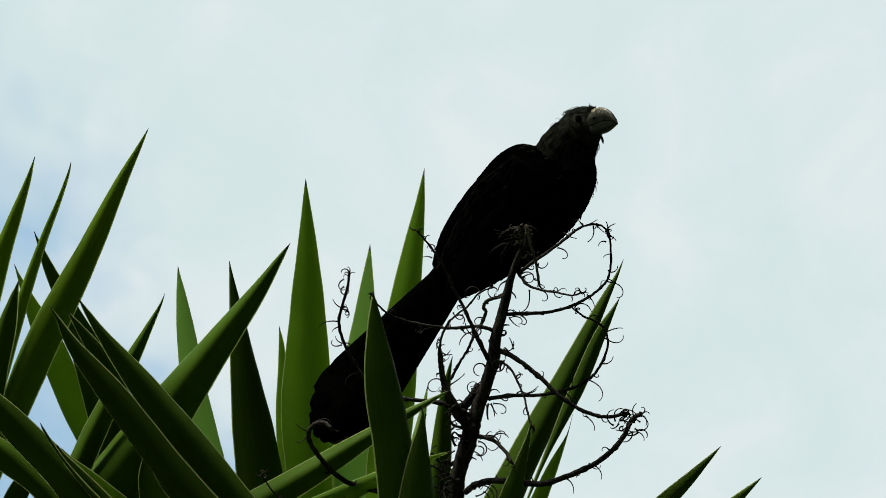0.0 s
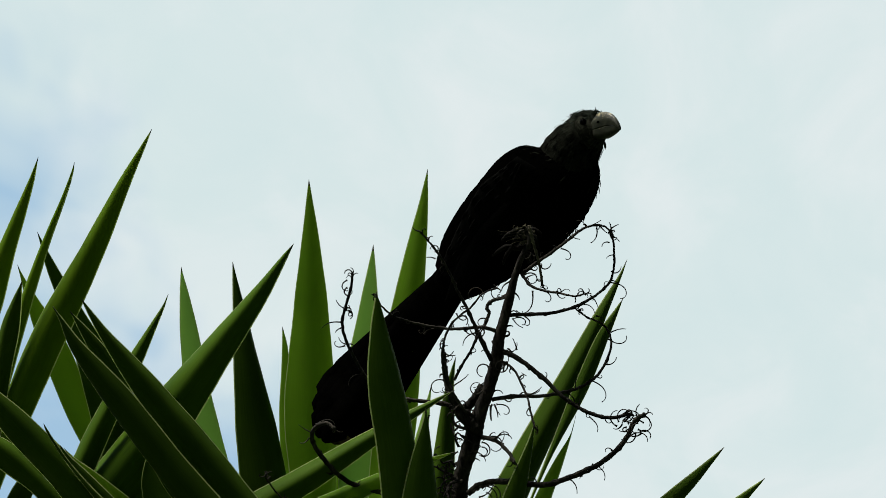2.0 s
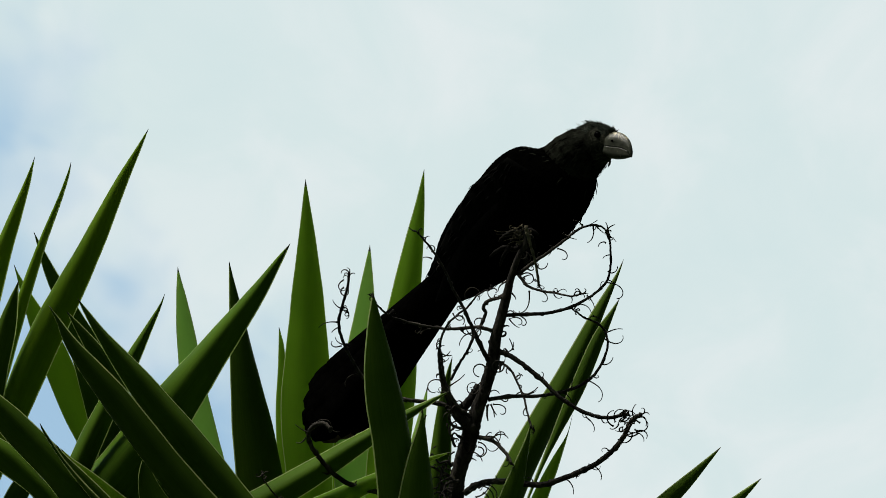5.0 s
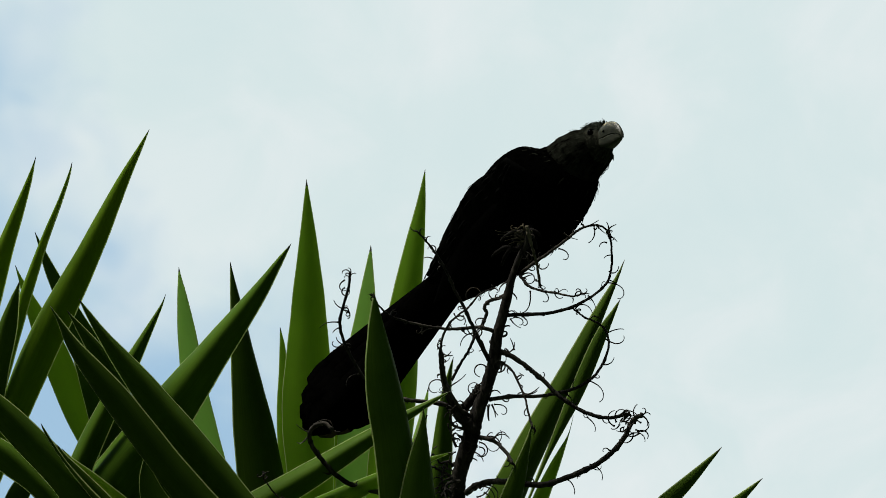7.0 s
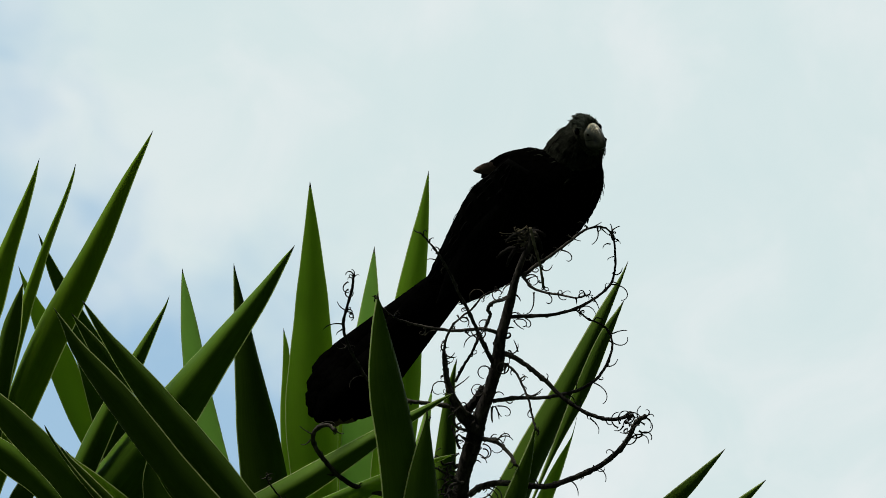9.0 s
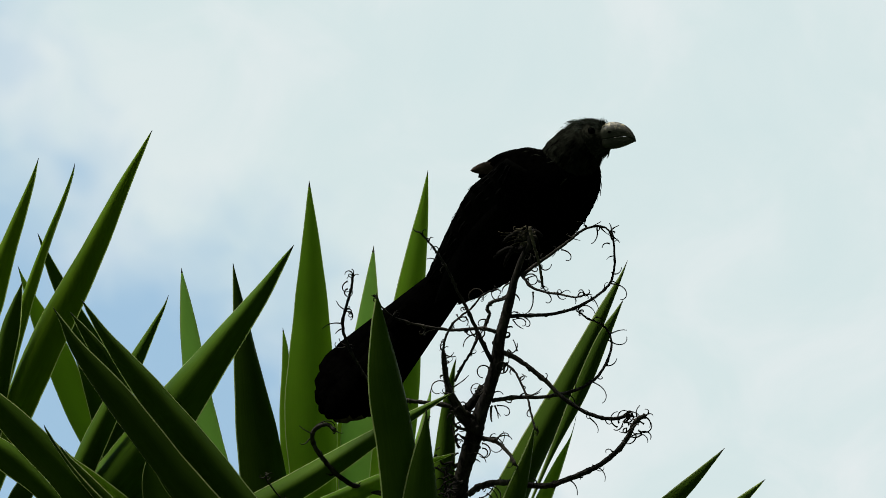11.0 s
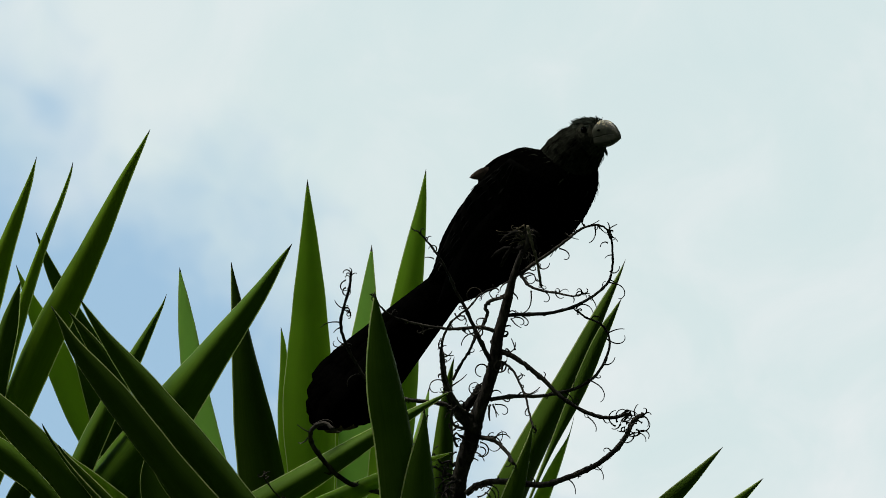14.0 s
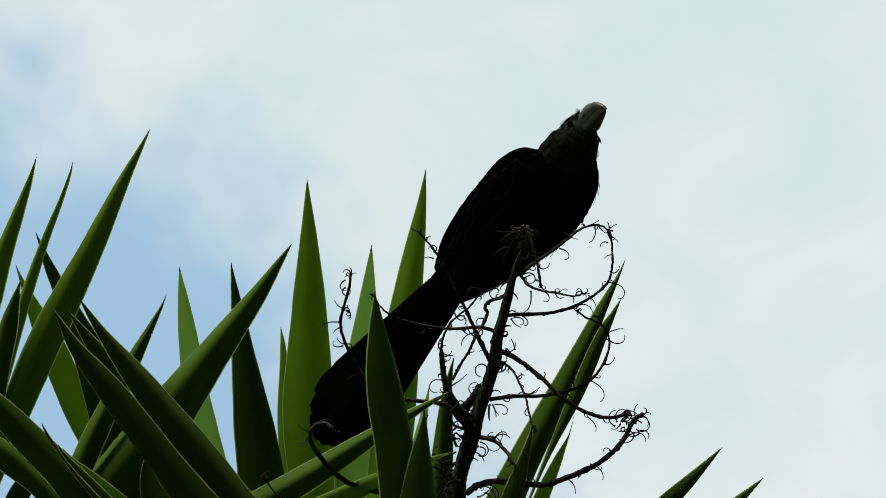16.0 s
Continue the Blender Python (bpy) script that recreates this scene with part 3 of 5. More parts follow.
leaf(yucca_b, -15, 0.44, LEAF, (0.2783, 4.3344, 2.9654, 0.0000), (0.2663, 4.3474, 2.9577, 0.0053), (0.2403, 4.3688, 2.9399, 0.0142), (0.1795, 4.3933, 2.8975, 0.0238), (0.0759, 4.4012, 2.8449, 0.0238), (-0.0550, 4.4257, 2.8377, 0.0131))
leaf(yucca_a, 0, 0.53, LEAF, (0.0079, 4.3176, 3.0409, 0.0000), (-0.0137, 4.3227, 3.0301, 0.0050), (-0.0583, 4.3327, 3.0060, 0.0142), (-0.1467, 4.3530, 2.9558, 0.0262), (-0.2807, 4.3914, 2.8950, 0.0270), (-0.4444, 4.4600, 2.8753, 0.0149))
leaf(yucca_a, 12, 0.49, YOUNG, (0.0089, 4.3408, 2.9918, 0.0000), (-0.0136, 4.3442, 2.9849, 0.0050), (-0.0597, 4.3518, 2.9679, 0.0141), (-0.1474, 4.3691, 2.9297, 0.0235), (-0.2824, 4.4056, 2.8785, 0.0235), (-0.4415, 4.4632, 2.8670, 0.0129))
leaf(yucca_b, 10, 0.44, LEAF, (0.0086, 4.3833, 3.0942, 0.0000), (0.0056, 4.3868, 3.0814, 0.0037), (0.0015, 4.3940, 3.0556, 0.0103), (-0.0027, 4.4090, 3.0022, 0.0205), (-0.0131, 4.4275, 2.9233, 0.0234), (-0.0587, 4.4341, 2.8407, 0.0129))
leaf(yucca_b, 10, -0.2, PALE, (-0.0136, 4.4112, 3.0759, 0.0000), (-0.0156, 4.4136, 3.0648, 0.0029), (-0.0197, 4.4187, 3.0427, 0.0083), (-0.0283, 4.4290, 2.9975, 0.0168), (-0.0414, 4.4396, 2.9291, 0.0203), (-0.0553, 4.4350, 2.8496, 0.0112))
leaf(yucca_b, 0, -0.2, LEAF, (-0.2599, 4.3607, 3.0102, 0.0000), (-0.2588, 4.3637, 2.9947, 0.0107), (-0.2540, 4.3696, 2.9653, 0.0273), (-0.2309, 4.3828, 2.9084, 0.0370), (-0.1633, 4.4070, 2.8519, 0.0370), (-0.0609, 4.4385, 2.8476, 0.0204))
leaf(yucca_b, -10, 0.35, LEAF, (-0.2908, 4.3979, 3.0249, 0.0000), (-0.2857, 4.3997, 3.0102, 0.0108), (-0.2731, 4.4024, 2.9797, 0.0285), (-0.2414, 4.4061, 2.9238, 0.0355), (-0.1714, 4.4185, 2.8582, 0.0355), (-0.0700, 4.4573, 2.8349, 0.0195))
leaf(yucca_b, 5, -0.2, YOUNG, (-0.0908, 4.5550, 3.1196, 0.0000), (-0.0911, 4.5533, 3.1055, 0.0078), (-0.0920, 4.5510, 3.0776, 0.0203), (-0.0938, 4.5468, 3.0223, 0.0281), (-0.0901, 4.5288, 2.9408, 0.0281), (-0.0714, 4.4816, 2.8575, 0.0155))

# ---- dried flower stalk with curled tendrils ----
flower_stalk = tagged(new("flower_stalk"), "dried brown branching yucca flower stalk with curled tendrils", "flower stalk")
flower_stalk.location = (-0.0645, 4.4421, 2.8449)
HOME = Vector(flower_stalk.location)
stem_line = smooth_path([
    (-0.0645, 4.4421, 2.8449, 0.00850),
    (-0.0420, 4.4318, 2.8653, 0.00849),
    (-0.0070, 4.4084, 2.9025, 0.00798),
    (0.0080, 4.3900, 2.9360, 0.00747),
    (0.0114, 4.3770, 2.9596, 0.00722),
    (0.0124, 4.3696, 2.9739, 0.00696),
    (0.0149, 4.3644, 2.9837, 0.00671),
    (0.0194, 4.3579, 2.9963, 0.00746),
    (0.0238, 4.3515, 3.0098, 0.00745),
    (0.0263, 4.3474, 3.0190, 0.00720),
    (0.0308, 4.3415, 3.0327, 0.00596),
    (0.0353, 4.3373, 3.0428, 0.00561),
    (0.0407, 4.3305, 3.0594, 0.00561),
    (0.0442, 4.3264, 3.0695, 0.00571),
    (0.0462, 4.3188, 3.0879, 0.00496),
    (0.0506, 4.3123, 3.1040, 0.00447),
    (0.0551, 4.3057, 3.1201, 0.00417),
    (0.0600, 4.2982, 3.1385, 0.00318),
    (0.0665, 4.2906, 3.1559, 0.00250),
    (0.0724, 4.2856, 3.1667, 0.00200),
    (0.0695, 4.2825, 3.1782, 0.00125),
], 6)
bm = bmesh.new()
rng = random.Random(4)
tube(bm, [tuple(Vector(a[:3]) - HOME) for a in stem_line], [a[3] * (1 + 0.03 * math.sin(i * 1.9)) for i, a in enumerate(stem_line)], 18, 0.045, rng)
part("stem", bm, TWIG, flower_stalk, "thick dry brown stem")
TO_EYE = (Vector(EYE) - HOME).normalized()
ACROSS = Vector((1, 0, 0))
ALOFT = TO_EYE.cross(ACROSS).normalized()


def tendril(parent, root, way, length, thick, rng, fibre=TWIG):
    """A thin dry hook that curls up towards its end."""
    bm = bmesh.new()
    bend = rng.choice((-1, 1)) * rng.uniform(0.6, 7.0)
    heading = math.atan2(way.dot(ALOFT), way.dot(ACROSS))
    depth, p, line, radii, n = rng.uniform(-0.4, 0.4), root.copy(), [], [], 15
    late = rng.uniform(1.0, 3.2)
    for i in range(n):
        s = i / (n - 1)
        line.append(p.copy())
        radii.append(thick * (1.25 - 0.75 * s) * (1.5 if i == 0 else 1))
        h = heading + bend * s ** (1 + late * 0.5)
        p = p + (ACROSS * math.cos(h) + ALOFT * math.sin(h) + TO_EYE * depth * (1 - s)).normalized() * (length / n)
    tube(bm, line, radii, 5)
    return part("tendril", bm, fibre, parent)


count, branches = [0], []


def branch(r0, r1, *points, fibre=TWIG):
    """A side branch through the points, knotted at its joints, with tendrils along it."""
    count[0] += 1
    rng = random.Random(count[0] * 7)
    line = [Vector(a) - HOME for a in smooth_path(points, 6)]
    n = len(line) - 1
    radii = []
    for i in range(n + 1):
        s = i / n
        radii.append((r0 + (r1 - r0) * s ** 0.7) * (1 + rng.uniform(-0.06, 0.07)) * (1.3 if i % 11 == 5 else 1))
    wob = [c + Vector((rng.uniform(-1, 1), rng.uniform(-1, 1), rng.uniform(-1, 1))) * 0.00025 for c in line]
    bm = bmesh.new()
    tube(bm, wob, radii, 10, 0.04, rng)
    b = part("branch", bm, fibre, flower_stalk)
    branches.append(b)
    gap, next_at, gone, turn = 0.017, 0.008, 0.0, rng.choice((-1, 1))
    for i in range(1, n + 1):
        gone += (line[i] - line[i - 1]).length
        if gone < next_at:
            continue
        next_at = gone + gap * rng.uniform(0.55, 1.6)
        way = (line[i] - line[i - 1]).normalized()
        turn = -turn if rng.random() < 0.75 else turn
        side = TO_EYE.cross(way).normalized() * turn
        for _ in range(2 if rng.random() < 0.35 else 1):
            out_way = (side + way * rng.uniform(-0.3, 0.9)).normalized()
            tendril(b, line[i], out_way, rng.choice((0.35, 0.55, 0.85)) * rng.uniform(0.010, 0.018), rng.uniform(0.00040, 0.00068), rng)
    for _ in range(3):
        tendril(b, line[-1 - _], ((line[-1] - line[-2]).normalized() + ACROSS * rng.uniform(-0.6, 0.6) + ALOFT * rng.uniform(-0.6, 0.6)).normalized(), rng.uniform(0.006, 0.011), 0.0006, rng)
    return b


branch(0.00185, 0.00081, (0.0561, 4.3102, 3.1080), (0.0775, 4.3164, 3.1107), (0.1001, 4.3219, 3.1153), (0.1176, 4.3262, 3.1232), (0.1338, 4.3293, 3.1343), (0.1445, 4.3321, 3.1464), (0.1487, 4.3337, 3.1619), (0.1484, 4.3332, 3.1830), (0.1466, 4.3352, 3.1971))
branch(0.00185, 0.00067, (0.0655, 4.2972, 3.1408), (0.0815, 4.2971, 3.1535), (0.0999, 4.2967, 3.1671), (0.1149, 4.2967, 3.1797), (0.1250, 4.2988, 3.1864), (0.1351, 4.3023, 3.1893), (0.1427, 4.3075, 3.1875), (0.1458, 4.3136, 3.1833))
branch(0.00148, 0.00074, (0.0650, 4.2963, 3.1431), (0.0733, 4.2936, 3.1301), (0.0846, 4.2887, 3.1231), (0.0993, 4.2830, 3.1184), (0.1115, 4.2772, 3.1137), (0.1211, 4.2699, 3.1133))
branch(0.00160, 0.00110, (0.0726, 4.2627, 3.1741), (0.0741, 4.2651, 3.1660), (0.0765, 4.2677, 3.1580), (0.0795, 4.2718, 3.1490), (0.0820, 4.2765, 3.1386), (0.0840, 4.2822, 3.1249), fibre=STRAW)
branch(0.00241, 0.00148, (0.0476, 4.3210, 3.0782), (0.0575, 4.3191, 3.0739), (0.0724, 4.3194, 3.0635), (0.0882, 4.3209, 3.0499), (0.0995, 4.3218, 3.0382), (0.1157, 4.3226, 3.0265), (0.1315, 4.3218, 3.0189), (0.1452, 4.3194, 3.0161), (0.1599, 4.3152, 3.0183))
branch(0.00204, 0.00074, (0.0402, 4.3356, 3.0381), (0.0601, 4.3375, 3.0418), (0.0825, 4.3405, 3.0428), (0.1034, 4.3422, 3.0471), (0.1184, 4.3436, 3.0523), (0.1305, 4.3438, 3.0607), (0.1395, 4.3428, 3.0725), (0.1451, 4.3406, 3.0875), (0.1442, 4.3393, 3.1003), (0.1368, 4.3390, 3.1102), (0.1254, 4.3402, 3.1159), (0.1170, 4.3411, 3.1225))
branch(0.00111, 0.00089, (0.0511, 4.3187, 3.0669), (0.0599, 4.3156, 3.0580), (0.0662, 4.3141, 3.0445), (0.0711, 4.3127, 3.0310), (0.0744, 4.3120, 3.0152), (0.0773, 4.3100, 3.0031))
branch(0.00204, 0.00148, (0.0303, 4.3468, 3.0073), (0.0436, 4.3398, 3.0014), (0.0539, 4.3347, 2.9899), (0.0602, 4.3302, 2.9770))
branch(0.00296, 0.00204, (0.0189, 4.3638, 2.9607), (0.0288, 4.3582, 2.9662), (0.0436, 4.3537, 2.9684), (0.0634, 4.3508, 2.9664), (0.0861, 4.3482, 2.9636), (0.1019, 4.3434, 2.9667), (0.1186, 4.3380, 2.9717), (0.1343, 4.3320, 2.9781), (0.1485, 4.3249, 2.9877), (0.1582, 4.3174, 2.9983), (0.1626, 4.3106, 3.0069), (0.1674, 4.3053, 3.0114), (0.1731, 4.3012, 3.0127))
branch(0.00222, 0.00067, (0.0397, 4.3237, 3.0707), (0.0307, 4.3134, 3.0860), (0.0243, 4.3044, 3.0976), (0.0178, 4.2952, 3.1096), (0.0094, 4.2857, 3.1225), (0.0020, 4.2757, 3.1368), (-0.0079, 4.2659, 3.1506), (-0.0158, 4.2583, 3.1583), (-0.0231, 4.2513, 3.1646))
branch(0.00185, 0.00067, (0.0427, 4.3149, 3.0950), (0.0302, 4.3084, 3.0958), (0.0079, 4.3033, 3.0925), (-0.0119, 4.2971, 3.0925), (-0.0316, 4.2901, 3.0947), (-0.0464, 4.2828, 3.0974), (-0.0561, 4.2745, 3.1034), (-0.0610, 4.2661, 3.1093))
branch(0.00160, 0.00150, (0.0541, 4.3076, 3.1261), (0.0487, 4.3087, 3.1233), (0.0417, 4.3095, 3.1215), (0.0368, 4.3108, 3.1183), (0.0358, 4.3123, 3.1146), (0.0378, 4.3138, 3.1109), (0.0358, 4.3157, 3.1063), (0.0333, 4.3183, 3.0998))
branch(0.00185, 0.00067, (0.0258, 4.3411, 3.0232), (0.0159, 4.3354, 3.0281), (0.0079, 4.3281, 3.0377), (0.0010, 4.3206, 3.0477), (-0.0030, 4.3116, 3.0619), (-0.0025, 4.3020, 3.0779), (0.0030, 4.2931, 3.0916), (0.0109, 4.2869, 3.0983), (0.0227, 4.2803, 3.1059), (0.0315, 4.2733, 3.1145), (0.0433, 4.2683, 3.1179))
branch(0.00126, 0.00111, (0.0069, 4.3147, 3.0488), (0.0138, 4.3101, 3.0614), (0.0208, 4.3062, 3.0721), (0.0277, 4.3015, 3.0851))
branch(0.00460, 0.00400, (0.0334, 4.3453, 3.0549), (0.0284, 4.3484, 3.0475), (0.0224, 4.3512, 3.0406), (0.0154, 4.3538, 3.0341))
branch(0.00600, 0.00170, (0.0258, 4.3455, 3.0142), (0.0189, 4.3429, 3.0201), (0.0119, 4.3400, 3.0270), (0.0074, 4.3364, 3.0352), (0.0040, 4.3331, 3.0430), (0.0005, 4.3294, 3.0517), (-0.0010, 4.3255, 3.0613), (-0.0020, 4.3223, 3.0692), (-0.0020, 4.3193, 3.0765))
branch(0.00204, 0.00111, (0.0154, 4.3383, 3.0306), (-0.0069, 4.3353, 3.0348), (-0.0228, 4.3334, 3.0358), (-0.0397, 4.3310, 3.0381), (-0.0575, 4.3274, 3.0437), (-0.0709, 4.3218, 3.0549), (-0.0812, 4.3145, 3.0707), (-0.0886, 4.3077, 3.0851), (-0.0911, 4.3012, 3.0986), (-0.0876, 4.2948, 3.1121), (-0.0836, 4.2886, 3.1246), (-0.0821, 4.2832, 3.1353))
branch(0.00259, 0.00178, (0.0109, 4.3724, 2.9488), (-0.0218, 4.3672, 2.9513), (-0.0590, 4.3595, 2.9609), (-0.0803, 4.3536, 2.9653), (-0.0950, 4.3466, 2.9729), (-0.1068, 4.3384, 2.9838), (-0.1151, 4.3305, 2.9937), (-0.1175, 4.3233, 3.0018), (-0.1134, 4.3171, 3.0070), (-0.1045, 4.3123, 3.0085), (-0.0975, 4.3102, 3.0027))
branch(0.00111, 0.00059, (0.0079, 4.3732, 2.9464), (-0.0713, 4.3634, 2.9383), (-0.1305, 4.3503, 2.9394), (-0.1449, 4.3342, 2.9483), (-0.1553, 4.3180, 2.9577), (-0.1569, 4.3046, 2.9596))
branch(0.00148, 0.00089, (0.0203, 4.3448, 3.0129), (0.0089, 4.3352, 3.0139), (0.0054, 4.3246, 3.0177), (0.0079, 4.3136, 3.0225))
branch(0.00148, 0.00089, (0.0139, 4.3601, 2.9709), (0.0054, 4.3523, 2.9669), (0.0005, 4.3466, 2.9574), (0.0030, 4.3420, 2.9446))

branch(0.00160, 0.00080, (0.0089, 4.3600, 2.9709), (0.0030, 4.3572, 2.9763), (-0.0030, 4.3558, 2.9789), (-0.0079, 4.3544, 2.9816))
branch(0.00180, 0.00080, (0.0070, 4.3651, 2.9611), (0.0015, 4.3628, 2.9655), (-0.0020, 4.3595, 2.9718), (-0.0005, 4.3554, 2.9798))
branch(0.00150, 0.00070, (0.0065, 4.3731, 2.9464), (0.0020, 4.3682, 2.9553), (0.0030, 4.3642, 2.9629), (0.0005, 4.3619, 2.9673))
branch(0.00140, 0.00070, (0.0079, 4.3542, 2.9821), (0.0040, 4.3519, 2.9865), (-0.0030, 4.3526, 2.9852), (-0.0069, 4.3502, 2.9896))
branch(0.00130, 0.00060, (0.0109, 4.3461, 2.9977), (0.0079, 4.3430, 3.0045), (0.0099, 4.3409, 3.0090), (0.0139, 4.3424, 3.0059))


def hook(number, root, heading, length, bend, late, thick=0.00055, fibre=TWIG):
    """A curled tendril on a branch: heading and bend in degrees, late: how much its curl gathers at the end."""
    bm = bmesh.new()
    p, line, radii, n = Vector(root) - HOME, [], [], 20
    for i in range(n):
        s = i / (n - 1)
        line.append(p.copy())
        radii.append(thick * (1.3 - 0.7 * s) * (1.6 if i == 0 else 1))
        h = radians(heading + bend * s ** late)
        p = p + (ACROSS * math.cos(h) + ALOFT * math.sin(h) + TO_EYE * 0.12).normalized() * (length / (n - 1))
    tube(bm, line, radii, 6)
    return part("tendril", bm, fibre, branches[number])


hook(17, (-0.1181, 4.3216, 3.0035), 160, 0.0129, -20, 0.7)
hook(17, (-0.1140, 4.3165, 3.0086), 32, 0.0212, -140, 2.2)
hook(17, (-0.1196, 4.3252, 2.9995), 232, 0.0109, -100, 2.2)
hook(20, (0.0078, 4.3528, 2.9782), 160, 0.0100, -20, 1.5)
hook(20, (0.0064, 4.3528, 2.9720), 200, 0.0220, 140, 2.2)
hook(20, (0.0039, 4.3513, 2.9664), 208, 0.0136, 120, 0.7)
hook(20, (-0.0011, 4.3495, 2.9684), 136, 0.0103, 120, 1.5)
hook(20, (0.0014, 4.3466, 2.9571), 208, 0.0074, 60, 2.2)
hook(20, (-0.0045, 4.3453, 2.9608), 200, 0.0144, 60, 1.0)
hook(15, (0.0064, 4.3539, 2.9879), 208, 0.0051, 60, 2.2)
hook(19, (-0.0060, 4.3414, 2.9969), 208, 0.0051, 60, 2.2)
hook(16, (-0.0150, 4.3382, 3.0246), 256, 0.0096, -60, 2.2)
hook(15, (0.0103, 4.3502, 2.9946), 200, 0.0101, 60, 0.7)
hook(4, (0.1544, 4.3166, 3.0180), 48, 0.0185, -120, 1.0)
hook(8, (0.1629, 4.3074, 3.0108), 32, 0.0218, -160, 1.5)
hook(8, (0.1639, 4.3083, 3.0096), 240, 0.0182, -100, 2.2)
hook(4, (0.1534, 4.3200, 3.0098), 240, 0.0095, -100, 1.5)
hook(8, (0.1601, 4.3169, 2.9984), 32, 0.0210, -140, 1.5)
hook(4, (0.1250, 4.3234, 3.0182), 320, 0.0163, -80, 2.2)
hook(8, (0.1469, 4.3253, 2.9876), 216, 0.0077, 60, 0.7)
hook(8, (0.1273, 4.3335, 2.9778), 344, 0.0203, -100, 1.5)
hook(8, (0.1052, 4.3423, 2.9672), 0, 0.0184, -100, 0.7)
hook(5, (0.1399, 4.3426, 3.0732), 344, 0.0137, 100, 1.0)
hook(5, (0.1426, 4.3397, 3.0959), 328, 0.0224, 160, 2.2)
hook(5, (0.1436, 4.3394, 3.1011), 24, 0.0161, -40, 2.2)
hook(5, (0.1259, 4.3431, 3.0592), 336, 0.0292, -140, 2.2)
hook(5, (0.1323, 4.3383, 3.1166), 352, 0.0074, -60, 2.2)
hook(5, (0.1058, 4.3427, 3.0470), 328, 0.0150, -120, 2.2)
hook(5, (0.1164, 4.3406, 3.1237), 80, 0.0207, -160, 0.7)
hook(0, (0.0685, 4.3146, 3.1083), 328, 0.0136, -220, 2.2)
hook(4, (0.0545, 4.3192, 3.0773), 328, 0.0139, 140, 0.7)
hook(1, (0.1008, 4.2973, 3.1654), 344, 0.0186, -220, 2.2)
hook(1, (0.1325, 4.3017, 3.1877), 280, 0.0171, -80, 1.5)
hook(1, (0.1194, 4.2974, 3.1840), 16, 0.0185, 20, 1.5)
hook(1, (0.1360, 4.3033, 3.1883), 304, 0.0088, 20, 0.7)
hook(1, (0.1446, 4.3090, 3.1867), 56, 0.0095, -40, 0.7)
hook(1, (0.1059, 4.2952, 3.1790), 312, 0.0134, 40, 0.7)
hook(0, (0.1448, 4.3337, 3.1840), 152, 0.0094, 120, 1.0)
hook(0, (0.1465, 4.3327, 3.1570), 296, 0.0128, 160, 0.7)
hook(0, (0.1439, 4.3322, 3.1462), 352, 0.0287, -200, 2.2)
hook(3, (0.0831, 4.2844, 3.1438), 288, 0.0128, 160, 0.7)
hook(3, (0.0742, 4.2827, 3.1564), 264, 0.0161, -260, 1.5)
hook(2, (0.0757, 4.2929, 3.1243), 272, 0.0309, -160, 2.2)
hook(2, (0.0855, 4.2886, 3.1233), 328, 0.0171, -220, 2.2)
hook(2, (0.0968, 4.2839, 3.1211), 272, 0.0121, 140, 1.5)
hook(2, (0.1147, 4.2747, 3.1131), 96, 0.0119, -200, 1.0)
hook(2, (0.0669, 4.2953, 3.1383), 40, 0.0251, -260, 1.5)
hook(11, (0.0520, 4.3037, 3.1223), 208, 0.0248, -240, 1.5)
hook(9, (-0.0095, 4.2689, 3.1456), 160, 0.0083, 60, 2.2)
hook(9, (-0.0100, 4.2652, 3.1511), 328, 0.0152, 300, 0.7)
hook(9, (0.0202, 4.2910, 3.1163), 112, 0.0274, -240, 1.0)
hook(12, (0.0088, 4.2859, 3.1009), 296, 0.0158, 240, 2.2)
hook(0, (0.0560, 4.3106, 3.1069), 104, 0.0193, -320, 1.0)
hook(0, (0.0585, 4.3122, 3.1048), 304, 0.0120, 40, 1.5)
hook(0, (0.0610, 4.3125, 3.1065), 0, 0.0155, -220, 2.2)
hook(10, (-0.0194, 4.2980, 3.0857), 72, 0.0112, -80, 0.7)
hook(10, (0.0172, 4.3055, 3.0930), 256, 0.0109, 140, 0.7)
hook(16, (-0.0867, 4.2852, 3.1315), 208, 0.0158, 200, 1.5)
hook(16, (-0.0902, 4.2970, 3.1074), 8, 0.0177, -420, 2.2)
hook(16, (-0.0887, 4.3103, 3.0795), 200, 0.0134, -180, 2.2)
hook(16, (-0.0719, 4.3210, 3.0565), 176, 0.0210, 120, 1.5)
hook(12, (-0.0001, 4.3194, 3.0497), 160, 0.0271, 240, 1.5)
hook(12, (-0.0006, 4.3079, 3.0682), 8, 0.0092, 60, 1.0)
hook(12, (-0.0021, 4.3046, 3.0734), 160, 0.0131, -320, 1.5)
hook(14, (0.0312, 4.3312, 3.0447), 240, 0.0253, -280, 1.0)
hook(12, (0.0063, 4.3221, 3.0464), 32, 0.0167, 20, 2.2)
hook(5, (0.0401, 4.3371, 3.0341), 248, 0.0147, 40, 1.0)
hook(5, (0.0421, 4.3371, 3.0341), 288, 0.0112, 20, 0.7)
hook(5, (0.0441, 4.3374, 3.0342), 0, 0.0211, -240, 2.2)
hook(15, (0.0138, 4.3453, 3.0034), 96, 0.0153, 280, 0.7)
hook(7, (0.0312, 4.3479, 2.9980), 8, 0.0149, -220, 1.0)
hook(7, (0.0322, 4.3467, 3.0044), 32, 0.0362, -280, 1.5)
hook(7, (0.0435, 4.3397, 3.0016), 64, 0.0175, -180, 2.2)
